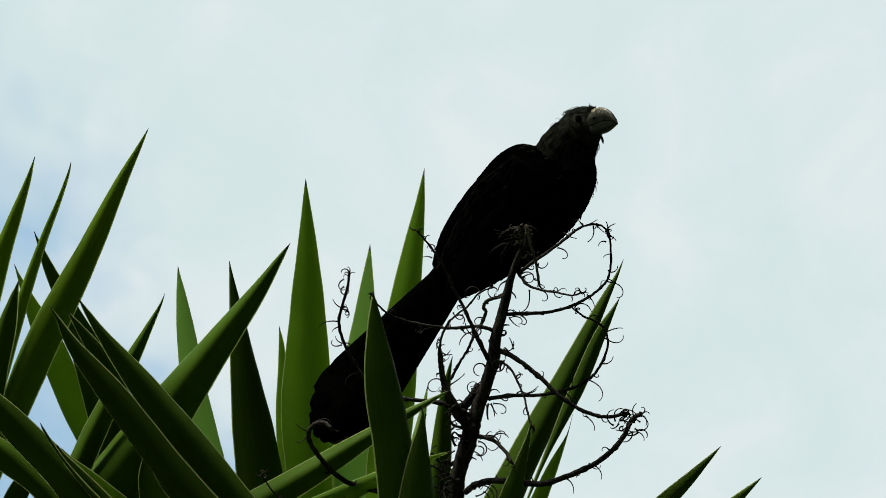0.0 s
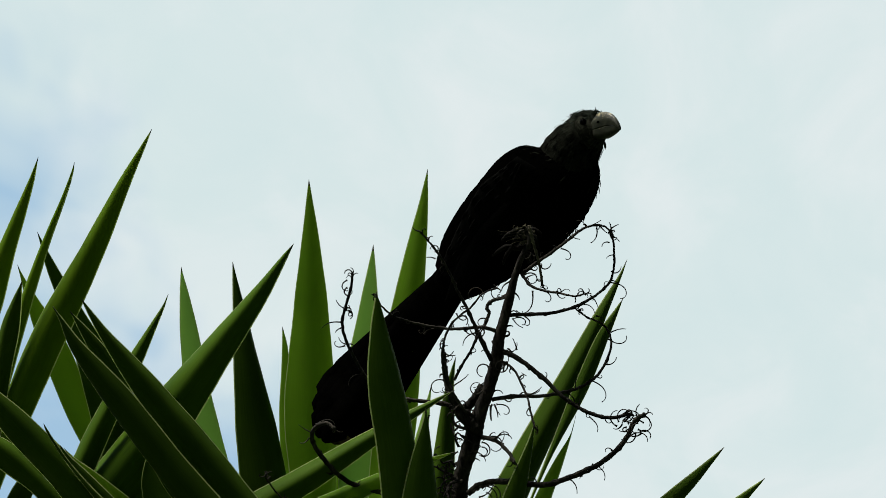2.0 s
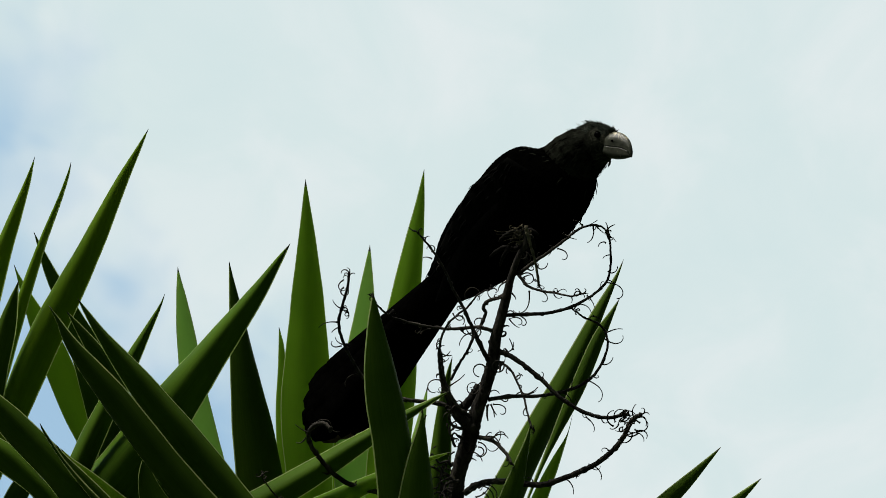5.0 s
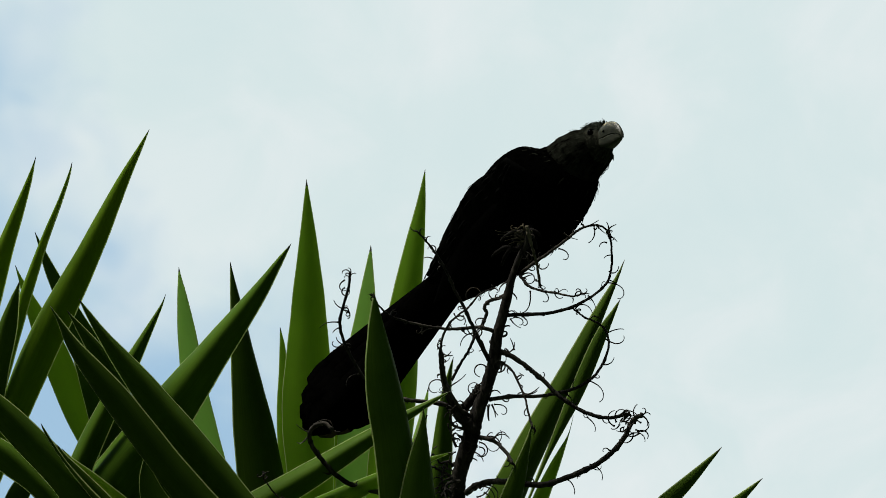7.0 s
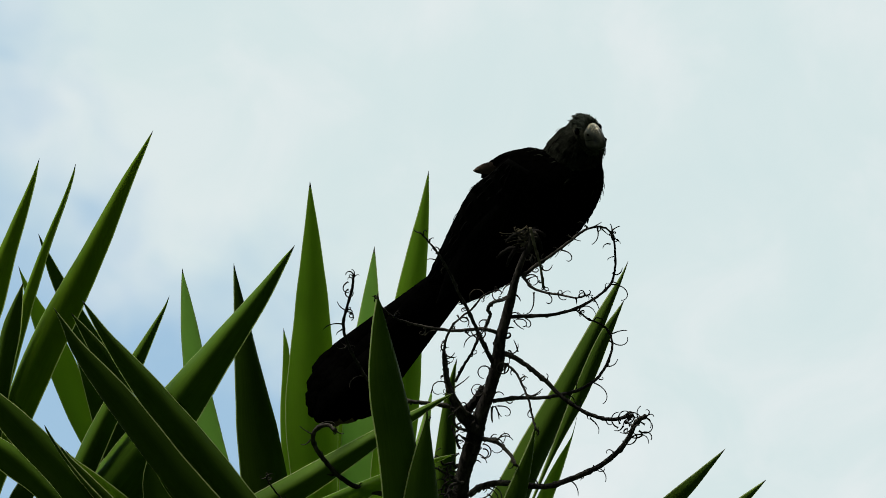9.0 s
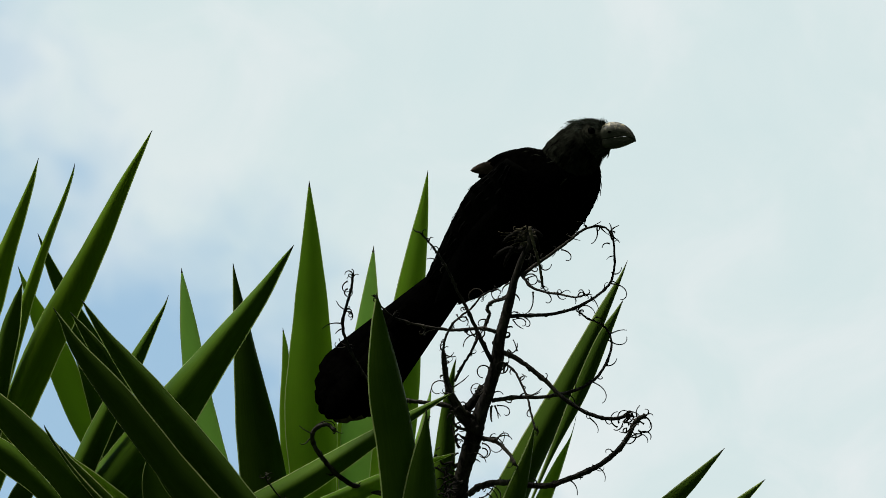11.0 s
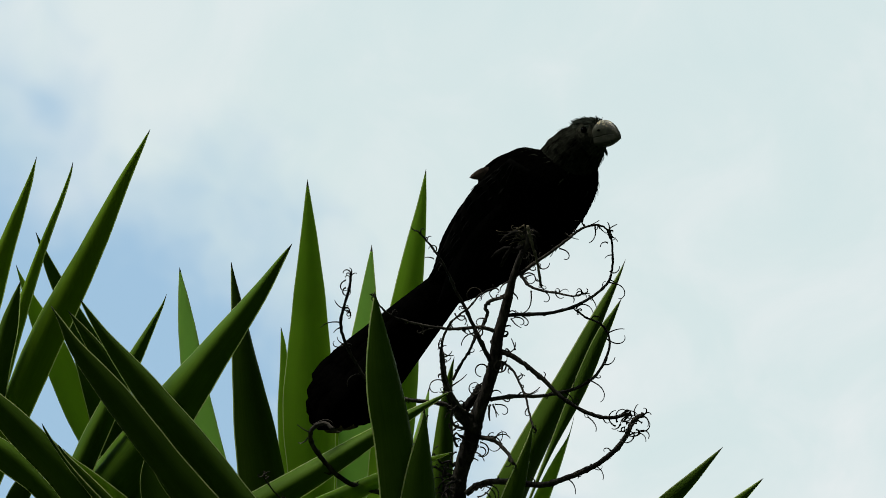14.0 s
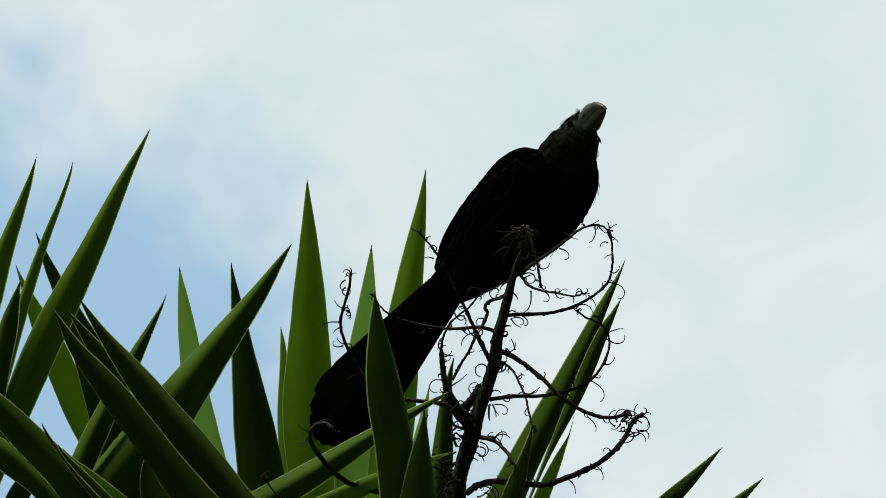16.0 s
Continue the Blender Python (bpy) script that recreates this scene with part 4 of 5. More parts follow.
hook(12, (0.0203, 4.3399, 3.0225), 112, 0.0257, 200, 1.0)
hook(19, (0.0039, 4.3305, 3.0142), 264, 0.0117, 180, 1.5)
hook(8, (0.0237, 4.3611, 2.9632), 72, 0.0210, -240, 1.5)
hook(6, (0.0705, 4.3132, 3.0361), 352, 0.0122, 60, 1.5)
hook(6, (0.0637, 4.3147, 3.0496), 8, 0.0096, 180, 1.5)
hook(19, (0.0088, 4.3207, 3.0188), 120, 0.0119, 160, 1.0)
hook(0, (0.1271, 4.3274, 3.1323), 320, 0.0137, -40, 1.0)
hook(2, (0.1123, 4.2768, 3.1123), 304, 0.0047, -60, 0.7)
hook(16, (-0.0871, 4.2975, 3.1089), 165, 0.0130, -60, 1.2)
hook(16, (-0.0926, 4.3045, 3.0992), 175, 0.0180, 60, 1.5)
hook(16, (-0.0865, 4.2860, 3.1247), 200, 0.0200, 330, 1)
hook(16, (-0.0820, 4.2787, 3.1347), 100, 0.0110, 180, 1.2)
hook(16, (-0.0852, 4.2988, 3.1072), -20, 0.0090, -150, 1.2)
hook(16, (-0.0858, 4.3167, 3.0825), 170, 0.0120, -80, 1.6)

# curls about the foot of the stalk
hook(9, (0.0371, 4.3220, 3.0636), 130, 0.0226, 230, 1, 0.0006)
hook(6, (0.0524, 4.3147, 3.0663), -60, 0.0301, -330, 1.1, 0.0006)
hook(4, (0.0618, 4.3135, 3.0764), 100, 0.0110, 20, 1, 0.0006)
hook(6, (0.0509, 4.3147, 3.0663), -100, 0.0090, 10, 1, 0.0011)
hook(5, (0.0391, 4.3336, 3.0319), -95, 0.0136, 15, 1, 0.0009)
hook(5, (0.0420, 4.3333, 3.0328), -60, 0.0121, -30, 1, 0.0007)
hook(7, (0.0410, 4.3376, 3.0020), 35, 0.0191, -110, 2, 0.0006)
hook(25, (0.0138, 4.3429, 2.9948), 100, 0.0281, -300, 1, 0.0006)
hook(7, (0.0311, 4.3436, 3.0013), -10, 0.0241, -220, 1.2, 0.0006)
hook(15, (0.0123, 4.3387, 3.0195), 200, 0.0211, 150, 1.2, 0.0006)
hook(19, (0.0123, 4.3340, 3.0117), 180, 0.0161, 170, 1, 0.0006)
hook(10, (0.0301, 4.3047, 3.0943), -20, 0.0231, -330, 1, 0.0006)
hook(9, (0.0286, 4.3085, 3.0862), 160, 0.0161, -70, 1, 0.0006)
hook(9, (0.0291, 4.3061, 3.0895), 170, 0.0211, 100, 1, 0.0006)
hook(8, (0.0237, 4.3585, 2.9598), 55, 0.0392, -200, 1, 0.0006)
hook(8, (0.0311, 4.3549, 2.9623), 40, 0.0301, -190, 1.1, 0.0006)
hook(8, (0.0287, 4.3595, 2.9559), 10, 0.0211, 80, 1, 0.0006)
hook(8, (0.0351, 4.3557, 2.9589), -20, 0.0171, -120, 1, 0.0006)
hook(12, (-0.0021, 4.3008, 3.0721), 150, 0.0121, -170, 1.4, 0.0006)
hook(15, (-0.0001, 4.3162, 3.0736), -30, 0.0085, 50, 1, 0.0006)
hook(6, (0.0642, 4.3109, 3.0504), 45, 0.0070, -120, 2, 0.0006)
hook(6, (0.0705, 4.3092, 3.0332), 15, 0.0151, 35, 1.2, 0.0006)
hook(5, (0.0401, 4.3305, 3.0403), 80, 0.0131, -150, 1, 0.0006)
hook(14, (0.0163, 4.3485, 3.0368), 60, 0.0100, 220, 1, 0.0006)
hook(12, (0.0122, 4.2826, 3.0971), 20, 0.0131, -160, 1, 0.0006)
hook(21, (0.0063, 4.3557, 2.9703), 170, 0.0151, -120, 1.2, 0.0006)
hook(20, (0.0039, 4.3477, 2.9647), 210, 0.0171, 170, 1, 0.0006)
hook(23, (0.0024, 4.3601, 2.9623), 160, 0.0131, -200, 1, 0.0006)
hook(20, (0.0004, 4.3411, 2.9513), 120, 0.0151, 200, 1.2, 0.0006)
hook(21, (0.0063, 4.3541, 2.9740), 150, 0.0110, 100, 1, 0.0006)
hook(20, (-0.0026, 4.3400, 2.9478), 80, 0.0201, -120, 1.3, 0.0006)
hook(22, (0.0054, 4.3609, 2.9605), 250, 0.0121, 160, 1, 0.0006)
hook(25, (0.0237, 4.3437, 2.9925), 0, 0.0151, -80, 1, 0.0006)

# a tangle of curls at the end of the two long branches
tangle_rng = random.Random(19)
for i in range(16):
    which = 4 if i % 2 else 8
    at = Vector((0.1590, 4.3152, 3.0180) if which == 4 else (0.1680, 4.3055, 3.0100)) + ACROSS * tangle_rng.uniform(-0.011, 0.004) + ALOFT * tangle_rng.uniform(-0.012, -0.001)
    hook(which, at, tangle_rng.uniform(0, 360), tangle_rng.uniform(0.009, 0.021), tangle_rng.choice((-1, 1)) * tangle_rng.uniform(120, 330), tangle_rng.uniform(0.8, 1.8), 0.0006)

# broken stubs down the stem
stub_rng = random.Random(77)
for i in range(20):
    at = stem_line[stub_rng.randrange(12, len(stem_line) - 8)]
    side = stub_rng.choice((-1, 1))
    root = Vector(at[:3]) - HOME + ACROSS * (side * at[3] * 0.8)
    tendril(flower_stalk, root, (ACROSS * side + ALOFT * stub_rng.uniform(-0.9, 0.9)).normalized(), stub_rng.choice((0.004, 0.006, 0.010, 0.016)) * stub_rng.uniform(0.8, 1.3), stub_rng.uniform(0.0005, 0.0011), stub_rng)

# the frayed top of the stalk
tuft_rng = random.Random(31)
for i in range(20):
    at = Vector(stem_line[-1 - i % 8][:3]) - HOME + ACROSS * tuft_rng.uniform(-0.006, 0.006)
    tendril(flower_stalk, at, (ACROSS * tuft_rng.uniform(-1, 0.8) + ALOFT * tuft_rng.uniform(-1.0, 0.7) + TO_EYE * 0.4).normalized(), tuft_rng.uniform(0.005, 0.012), tuft_rng.uniform(0.0005, 0.0011), tuft_rng, STRAW)
for i in range(5):
    hook(0, Vector(stem_line[-2][:3]) + ALOFT * (0.004 * i - 0.010), 165 + 13 * i, 0.015 + 0.003 * i, 60 - 30 * i, 1.3, 0.0004, STRAW)

# ---- the bird ----
bird = tagged(new("bird"), "black ani bird perched on dry yucca stalk with long tail", "bird")
bird.matrix_world = Matrix.Translation((0.0707, 4.3388, 3.1637)) @ pose(0, 0, 0, 20)


def feather(bm, root, way, face, length, width, fine=4, ragged=0.0):
    """A lance-shaped feather with a raised shaft; fine: the steps along it; ragged: how much its tip is frayed."""
    side = way.cross(face).normalized()
    rows = []
    for k in range(fine):
        s = k / (fine - 1)
        w = (0.35 + 0.65 * math.sin(min(1, s / 0.5) * math.pi / 2)) * max(0.002, 1 - max(0, (s - 0.4) / 0.6) ** 1.7) ** 0.75
        c = root + way * (length * (s + random.uniform(-ragged, ragged) * (s > 0.6))) + face * (length * 0.10 * math.sin(s * 3.0))
        rows.append([bm.verts.new(c - side * (width * w / 2)), bm.verts.new(c + face * width * 0.13), bm.verts.new(c + side * (width * w / 2))])
    for a, b in zip(rows, rows[1:]):
        for k in (0, 1):
            bm.faces.new((a[k], a[k + 1], b[k + 1], b[k]))


def oval_rings(spec, fat, sides=22):
    """Rings from rows of (back x, back z, breast x, breast z); fat: half depth as a share of half height."""
    rings = []
    for i, (dx, dz, vx, vz) in enumerate(spec):
        d, v = Vector((dx, 0, dz)), Vector((vx, 0, vz))
        c, h = (d + v) / 2, (d - v) / 2
        f = fat[min(i, len(fat) - 1)] * h.length
        rings.append([c + h * math.cos(a) + Vector((0, f * math.sin(a), 0)) for a in (2 * math.pi * k / sides for k in range(sides))])
    return rings


def plumage(parent, rings, toward, size, step, seed, mat, lift=0.22, ragged=(0.75, 0, -0.5), bare=(), clear=0.0078, slim=1.0):
    """Overlapping small feathers over a lofted form, tips towards its tail end."""
    rng = random.Random(seed)
    bm = bmesh.new()
    for i in range(1, len(rings) - 1, step):
        n = len(rings[i])
        c = sum(rings[i], Vector()) / n
        for k in range(n):
            root = rings[i][k].lerp(rings[i][(k + 1) % n], rng.random())
            face = (root - c).normalized()
            way = ((rings[i - 1][k] - rings[i][k]) * toward).normalized()
            loose = max(0.03, face.dot(Vector(ragged)))
            if any((root - Vector(b)).length < clear for b in bare):
                continue
            way = (way + face * rng.uniform(0.01, lift) * loose + Vector((rng.uniform(-1, 1), rng.uniform(-1, 1), rng.uniform(-1, 1))) * (0.05 + 0.16 * loose)).normalized()
            feather(bm, root - face * 0.0008, way, (face - way * face.dot(way)).normalized(), size * rng.uniform(0.7, 1.3), size * rng.uniform(0.3, 0.5) * slim)
    return tagged(part("plumage", bm, mat, parent), kind="stuff")


BODY = [
    (-0.0805, 0.0010, -0.0605, -0.0318),
    (-0.0735, 0.0265, -0.0396, -0.0240),
    (-0.0607, 0.0500, -0.0146, -0.0108),
    (-0.0412, 0.0758, 0.0106, 0.0050),
    (-0.0230, 0.0972, 0.0326, 0.0212),
    (-0.0040, 0.1078, 0.0535, 0.0455),
    (0.0135, 0.1060, 0.0655, 0.0725),
    (0.0265, 0.1115, 0.0645, 0.0960),
]
rings = oval_rings(smooth_path(BODY, 4), [0.80], 26)
bm = bmesh.new()
loft(bm, rings)
body = part("body", bm, PLUME, bird, "black feathered body")
body.location.y = 0.016
plumage(body, rings, 1, 0.0065, 1, 3, PLUME, 0.42)
plumage(body, rings[-9:], 1, 0.0070, 1, 33, NECK, 0.15, slim=0.6)

# two loose feathers that stand off the back
for x, z, size in ((-0.0365, 0.0775, 0.024), (-0.0470, 0.0640, 0.019)):
    bm = bmesh.new()
    feather(bm, Vector((x, 0, z)), Vector((-0.70, 0, -0.71)).normalized(), Vector((0, -1, 0)), size, 0.0034, 8)
    part("loose_feather", bm, PLUME, body, "loose black feather standing off the back")

# ragged tufts down the breast
rng = random.Random(61)
bm = bmesh.new()
for k in range(70):
    i = rng.randrange(2, len(BODY) - 1)
    f = rng.random()
    near, far_end = Vector((BODY[i][2], 0, BODY[i][3])), Vector((BODY[i - 1][2], 0, BODY[i - 1][3]))
    down = (far_end - near).normalized()
    out_way = (near - Vector((BODY[i][0], 0, BODY[i][1]))).normalized()
    root = near.lerp(far_end, f) - out_way * 0.0035 + Vector((0, rng.uniform(-0.012, 0.012), 0))
    way = (down + out_way * rng.uniform(0.15, 0.5)).normalized()
    feather(bm, root, way, (out_way - way * out_way.dot(way)).normalized().lerp(Vector((0, -1, 0)), 0.7).normalized(), rng.uniform(0.007, 0.0115), rng.uniform(0.0018, 0.0032), 5)
tagged(part("breast_feathers", bm, PLUME, body), kind="stuff")

# neck, upright along its own z
neck_rings = []
for z, x0, hx, hy in ((-0.018, -0.0005, 0.0285, 0.026), (0.0, -0.0015, 0.0290, 0.0265), (0.014, -0.002, 0.0275, 0.025), (0.028, -0.0026, 0.0253, 0.0228), (0.042, -0.0014, 0.0222, 0.0190), (0.052, 0.0012, 0.0168, 0.0145)):
    neck_rings.append([Vector((x0 + hx * math.cos(a), hy * math.sin(a), z)) for a in (2 * math.pi * k / 22 for k in range(22))])
bm = bmesh.new()
loft(bm, neck_rings)
neck = part("neck", bm, NECK, bird, "black neck with bronze-edged feathers")
dense = [[a.lerp(b, s) for a, b in zip(p, q)] for p, q in zip(neck_rings, neck_rings[1:]) for s in (0, 0.34, 0.67)]
for seed in (5, 25, 35):
    plumage(neck, dense, 1, 0.0078, 1, seed, NECK, 0.3, slim=0.55)

# head, in profile towards +x
MM = 0.0005


def profile(*rows):
    return [tuple(a * MM for a in row) for row in rows]


HEAD = profile((-64, 6, -38, -50), (-50, 21, -19, -48), (-31, 31, -2, -44), (-7, 33, 13.5, -38.5), (11, 30.5, 27, -31.5), (21, 26, 33.5, -24), (27, 20, 37.5, -17.5))
FACE = [(x * MM, y * side, z * MM) for side in (-1, 1) for x, y, z in ((9, 0.0125, 10), (19, 0.0125, -5), (26, 0.0115, -4), (30, 0.010, 6), (30, 0.010, -12), (22, 0.012, -13))]
head_rings = oval_rings(smooth_path(HEAD, 4), [0.76] * 14 + [0.73, 0.70, 0.66, 0.64, 0.62, 0.60, 0.58, 0.57, 0.56, 0.55, 0.54], 22)
bm = bmesh.new()
loft(bm, head_rings)
head = part("head", bm, SKIN, bird, "black shaggy-crowned head")
plumage(head, head_rings[:-5], 1, 0.0066, 1, 8, NAPE, 0.40, (0.1, 0, 1), FACE, slim=0.55)
plumage(head, head_rings[:-5], 1, 0.0085, 2, 9, NAPE, 0.5, (0.6, 0, -0.7), FACE, slim=0.6)

for seed in (15, 16, 17):
    plumage(head, head_rings, 1, 0.0055, 1, seed, NAPE, 0.2, (0.1, 0, 1), FACE, 0.0060, 0.5)


# ragged crest along the crown
rng = random.Random(52)
bm = bmesh.new()
for i in range(120):
    x = rng.uniform(-48, 22)
    top = np.interp(x, (-50, -31, -7, 11, 22), (21, 31, 33, 30.5, 25.5))
    y = rng.uniform(-13, 13)
    root = Vector((x, y, top - 0.028 * y * y - 1.5)) * MM
    way = Vector((-1, y * 0.02 + rng.uniform(-0.15, 0.15), rng.uniform(0.05, 0.55))).normalized()
    feather(bm, root, way, Vector((0.5, 0, 0.9)).normalized(), rng.uniform(0.0040, 0.0074), rng.uniform(0.0012, 0.0020), 5)
for i in range(46):  # forehead tuft that hangs over the base of the bill
    y = rng.uniform(-12, 12)
    root = Vector((rng.uniform(14, 29), y, rng.uniform(19, 26) - 0.05 * y * y)) * MM
    way = Vector((rng.uniform(-0.5, 0.75), y * 0.03 + rng.uniform(-0.2, 0.2), rng.uniform(0.35, 1.0))).normalized()
    feather(bm, root, way, Vector((0.9, 0, -0.3)).normalized(), rng.uniform(0.0034, 0.0060), rng.uniform(0.0011, 0.0018), 5)
part("crest_feathers", bm, NAPE, head, "short ragged crest feathers")

# shaggy chin
rng = random.Random(44)
bm = bmesh.new()
for i in range(64):
    s = rng.random()
    root = Vector((-14 + 54 * s, rng.uniform(-11, 11) * (1.1 - 0.6 * s), -41 + 20 * s + 3)) * MM
    way = Vector((rng.uniform(-1.1, -0.45), rng.uniform(-0.2, 0.2), -0.8)).normalized()
    feather(bm, root, way, Vector((0.8, 0, -0.5)).normalized(), rng.uniform(0.0045, 0.0095), rng.uniform(0.0010, 0.0020), 5)
part("chin_feathers", bm, NAPE, head, "shaggy black chin feathers")


def bill_half(name, rows, keel, flat, label):
    """Rows of (x, upper edge, lower edge, half width): a thin deep bill; flat: the side (1 up, -1 down) where the halves meet."""
    rings = []
    for x, hi, lo, wide in smooth_path(rows, 4):
        mid, half = (hi + lo) / 2, (hi - lo) / 2
        ring = []
        for k in range(20):
            a = 2 * math.pi * k / 20
            c, s = math.cos(a), math.sin(a)
            if c * flat > 0:  # square edge where the halves meet
                span, c = (1 if abs(s) > 0.2 else 0), flat * min(1, abs(c) / 0.93)
            else:
                span = abs(s) ** (0.55 if flat < 0 else 0.45)
            ring.append(Vector((x, wide * math.copysign(span, s) * (1 - keel * max(0, c) * (flat < 0)), mid + half * c)) * MM)
        rings.append(ring)
    bm = bmesh.new()
    loft(bm, rings)
    return part(name, bm, BILL, head, label)


bill_half("upper_bill", [(18, 12, -7, 11.5), (22, 17, -6.4, 13), (26, 20, -5.8, 14.2), (30, 22.4, -5.4, 14.8), (35, 24, -5, 14.6), (42, 24.6, -4.4, 13.2), (51, 23.8, -3.4, 11), (60, 21.2, -2.6, 9.2), (70, 16.0, -3.4, 7.4), (79, 8, -5.4, 5.5), (85.5, -2.4, -9.5, 3.5), (88, -11, -14.5, 1.8)], 0.5, -1, "deep grey arched upper bill with pale scuffs")
bill_half("lower_bill", [(18, -7.6, -17, 11.5), (23, -7, -19.6, 13.4), (28, -6, -21, 14.6), (34, -5.6, -21.8, 14.6), (42, -5, -23.6, 13), (51, -4, -23.0, 10.8), (60, -3.2, -21.6, 9), (70, -4, -19.2, 7.2), (79, -6, -16.4, 5.2), (86, -10.2, -14.2, 2)], 0.0, 1, "grey lower bill")

for side in (-1, 1):
    bm = bmesh.new()
    bmesh.ops.create_uvsphere(bm, u_segments=10, v_segments=8, radius=1.0)
    for v in bm.verts:
        v.co = Vector((43 + 3.4 * v.co.x - 0.8 * v.co.z, side * (12.6 + 1.3 * v.co.y), 6.5 + 1.9 * v.co.z + 0.6 * v.co.x)) * MM
    part("nostril", bm, LID, head)
for side in (-1, 1):
    for name, size, mat in (("eyelid", 7.6, LID), ("eye", 5.0, eye_mat)):
        bm = bmesh.new()
        bmesh.ops.create_uvsphere(bm, u_segments=16, v_segments=10, radius=size * MM)
        for v in bm.verts:
            v.co = Vector((v.co.x, v.co.y * 0.55 + side * (20.6 if name == "eyelid" else 22.8) * MM, v.co.z * (1 if name == "eye" else 0.9))) + Vector((11, 0, 10.5)) * MM
        part(name, bm, mat, head, "glossy dark eye" if name == "eye" else "")

# tail: long overlapping feathers that point down its own -z
tail = part("tail", (lambda b: (loft(b, [[Vector((0.0175 * w * math.cos(a), 0.011 * w * math.sin(a), z)) for a in (2 * math.pi * k / 16 for k in range(16))] for z, w in ((0.03, 0.7), (0.01, 1.0), (-0.02, 1.0), (-0.05, 0.95), (-0.08, 0.7))]), b)[1])(bmesh.new()), PLUME, bird, "long black graduated tail")


def tail_feather(i, n):
    f = 2 * i / (n - 1) - 1
    bm = bmesh.new()
    rng = random.Random(20 + i)
    long = 0.189 - 0.030 * abs(f) ** 2.0
    rows, steps = [], 26
    for k in range(steps + 1):
        s = k / steps
        wide = 0.0087 + 0.0053 * min(1, s * 1.3)
        if s > 0.86:
            wide *= math.sqrt(max(0.02, 1 - ((s - 0.86) / 0.14) ** 2))
        x = f * (0.0076 + 0.0157 * s)
        y = -0.003 * (1 - abs(f)) + 0.004 * s * abs(f)
        c = Vector((x, y, -long * s))
        jag = rng.uniform(-0.0011, 0.0011) if s > 0.8 else 0
        rows.append([bm.verts.new(c + Vector((-wide + jag, 0.0010, 0))), bm.verts.new(c + Vector((0, -0.0008, 0))), bm.verts.new(c + Vector((wide + jag, 0.0010, 0))),
                     bm.verts.new(c + Vector((0, 0.0016, 0)))])
    for a, b in zip(rows, rows[1:]):
        for k in range(4):
            bm.faces.new((a[k], a[(k + 1) % 4], b[(k + 1) % 4], b[k])).material_index = 1 if i in (5, 6) and rows.index(a) > 23 else 0
    bm.faces.new(rows[0])
    bm.faces.new(rows[-1][::-1])
    ob = part("tail_feather", bm, [PLUME, FRINGE], tail)
    ob.location.y = 0.0012 * (i % 2) + 0.0008 * abs(f)


for i in range(8):
    tail_feather(i, 8)


def wing(name, label, reach, spread):
    """A folded wing: a shoulder pad with layered flight feathers along its own -x."""
    bm = bmesh.new()
    loft(bm, [[Vector((x, 0.35 * h * math.sin(a) * 0.5, z + h * math.cos(a))) for a in (2 * math.pi * k / 16 for k in range(16))]
              for x, z, h in smooth_path([(0.008, -0.005, 0.003), (0.0, -0.0050, 0.0105), (-0.016, -0.0068, 0.0135), (-0.032, -0.0110, 0.0122), (-0.042, -0.0150, 0.0090), (-0.050, -0.0185, 0.0045)], 4)])
    w = part(name, bm, WING, bird, label)
    for i in range(7):
        s = i / 6
        bm = bmesh.new()
        way = Vector((-1, 0, -0.05 - spread * s)).normalized()
        feather(bm, Vector((-0.012 + 0.004 * s, -0.002 + 0.0012 * i, -0.0085 - 0.010 * s)), way, Vector((0, -1, 0)), reach * (1.0 - 0.42 * abs(s - 0.35)), 0.019, 12)
        part("wing_feather", bm, WING, w)
    return w


far_wing = wing("wing", "black wing loosely lifted from the back", 0.040, 0.30)
bm = bmesh.new()
feather(bm, Vector((-0.034, -0.004, -0.0110)), Vector((-1, 0, -0.28)).normalized(), Vector((0, -1, 0)), 0.0245, 0.011, 12, 0.01)
part("worn_feather", bm, FRINGE, far_wing, "pale brown worn feather tip")

# near wing, folded along the flank
bm = bmesh.new()
pad = oval_rings(smooth_path([
    (-0.008, 0.098, 0.012, 0.086), (-0.022, 0.086, 0.012, 0.060), (-0.040, 0.072, -0.006, 0.032), (-0.056, 0.044, -0.028, 0.010), (-0.070, 0.014, -0.050, -0.010), (-0.079, -0.006, -0.070, -0.014)], 4), [0.20], 18)
loft(bm, pad)
near_wing = part("wing", bm, WING, bird, "folded glossy black wing")
near_wing.location.y = -0.014
plumage(near_wing, pad, -1, 0.009, 2, 12, WING, 0.005, (0, -1, 0))
for i in range(6):
    bm = bmesh.new()
    s = i / 5
    feather(bm, Vector((-0.012 - 0.020 * s, -0.003 - 0.0006 * i, 0.060 - 0.040 * s)), Vector((-0.62, 0, -0.78)).normalized(), Vector((0, -1, 0)), 0.085 - 0.02 * s, 0.013, 12)
    part("wing_feather", bm, WING, near_wing)

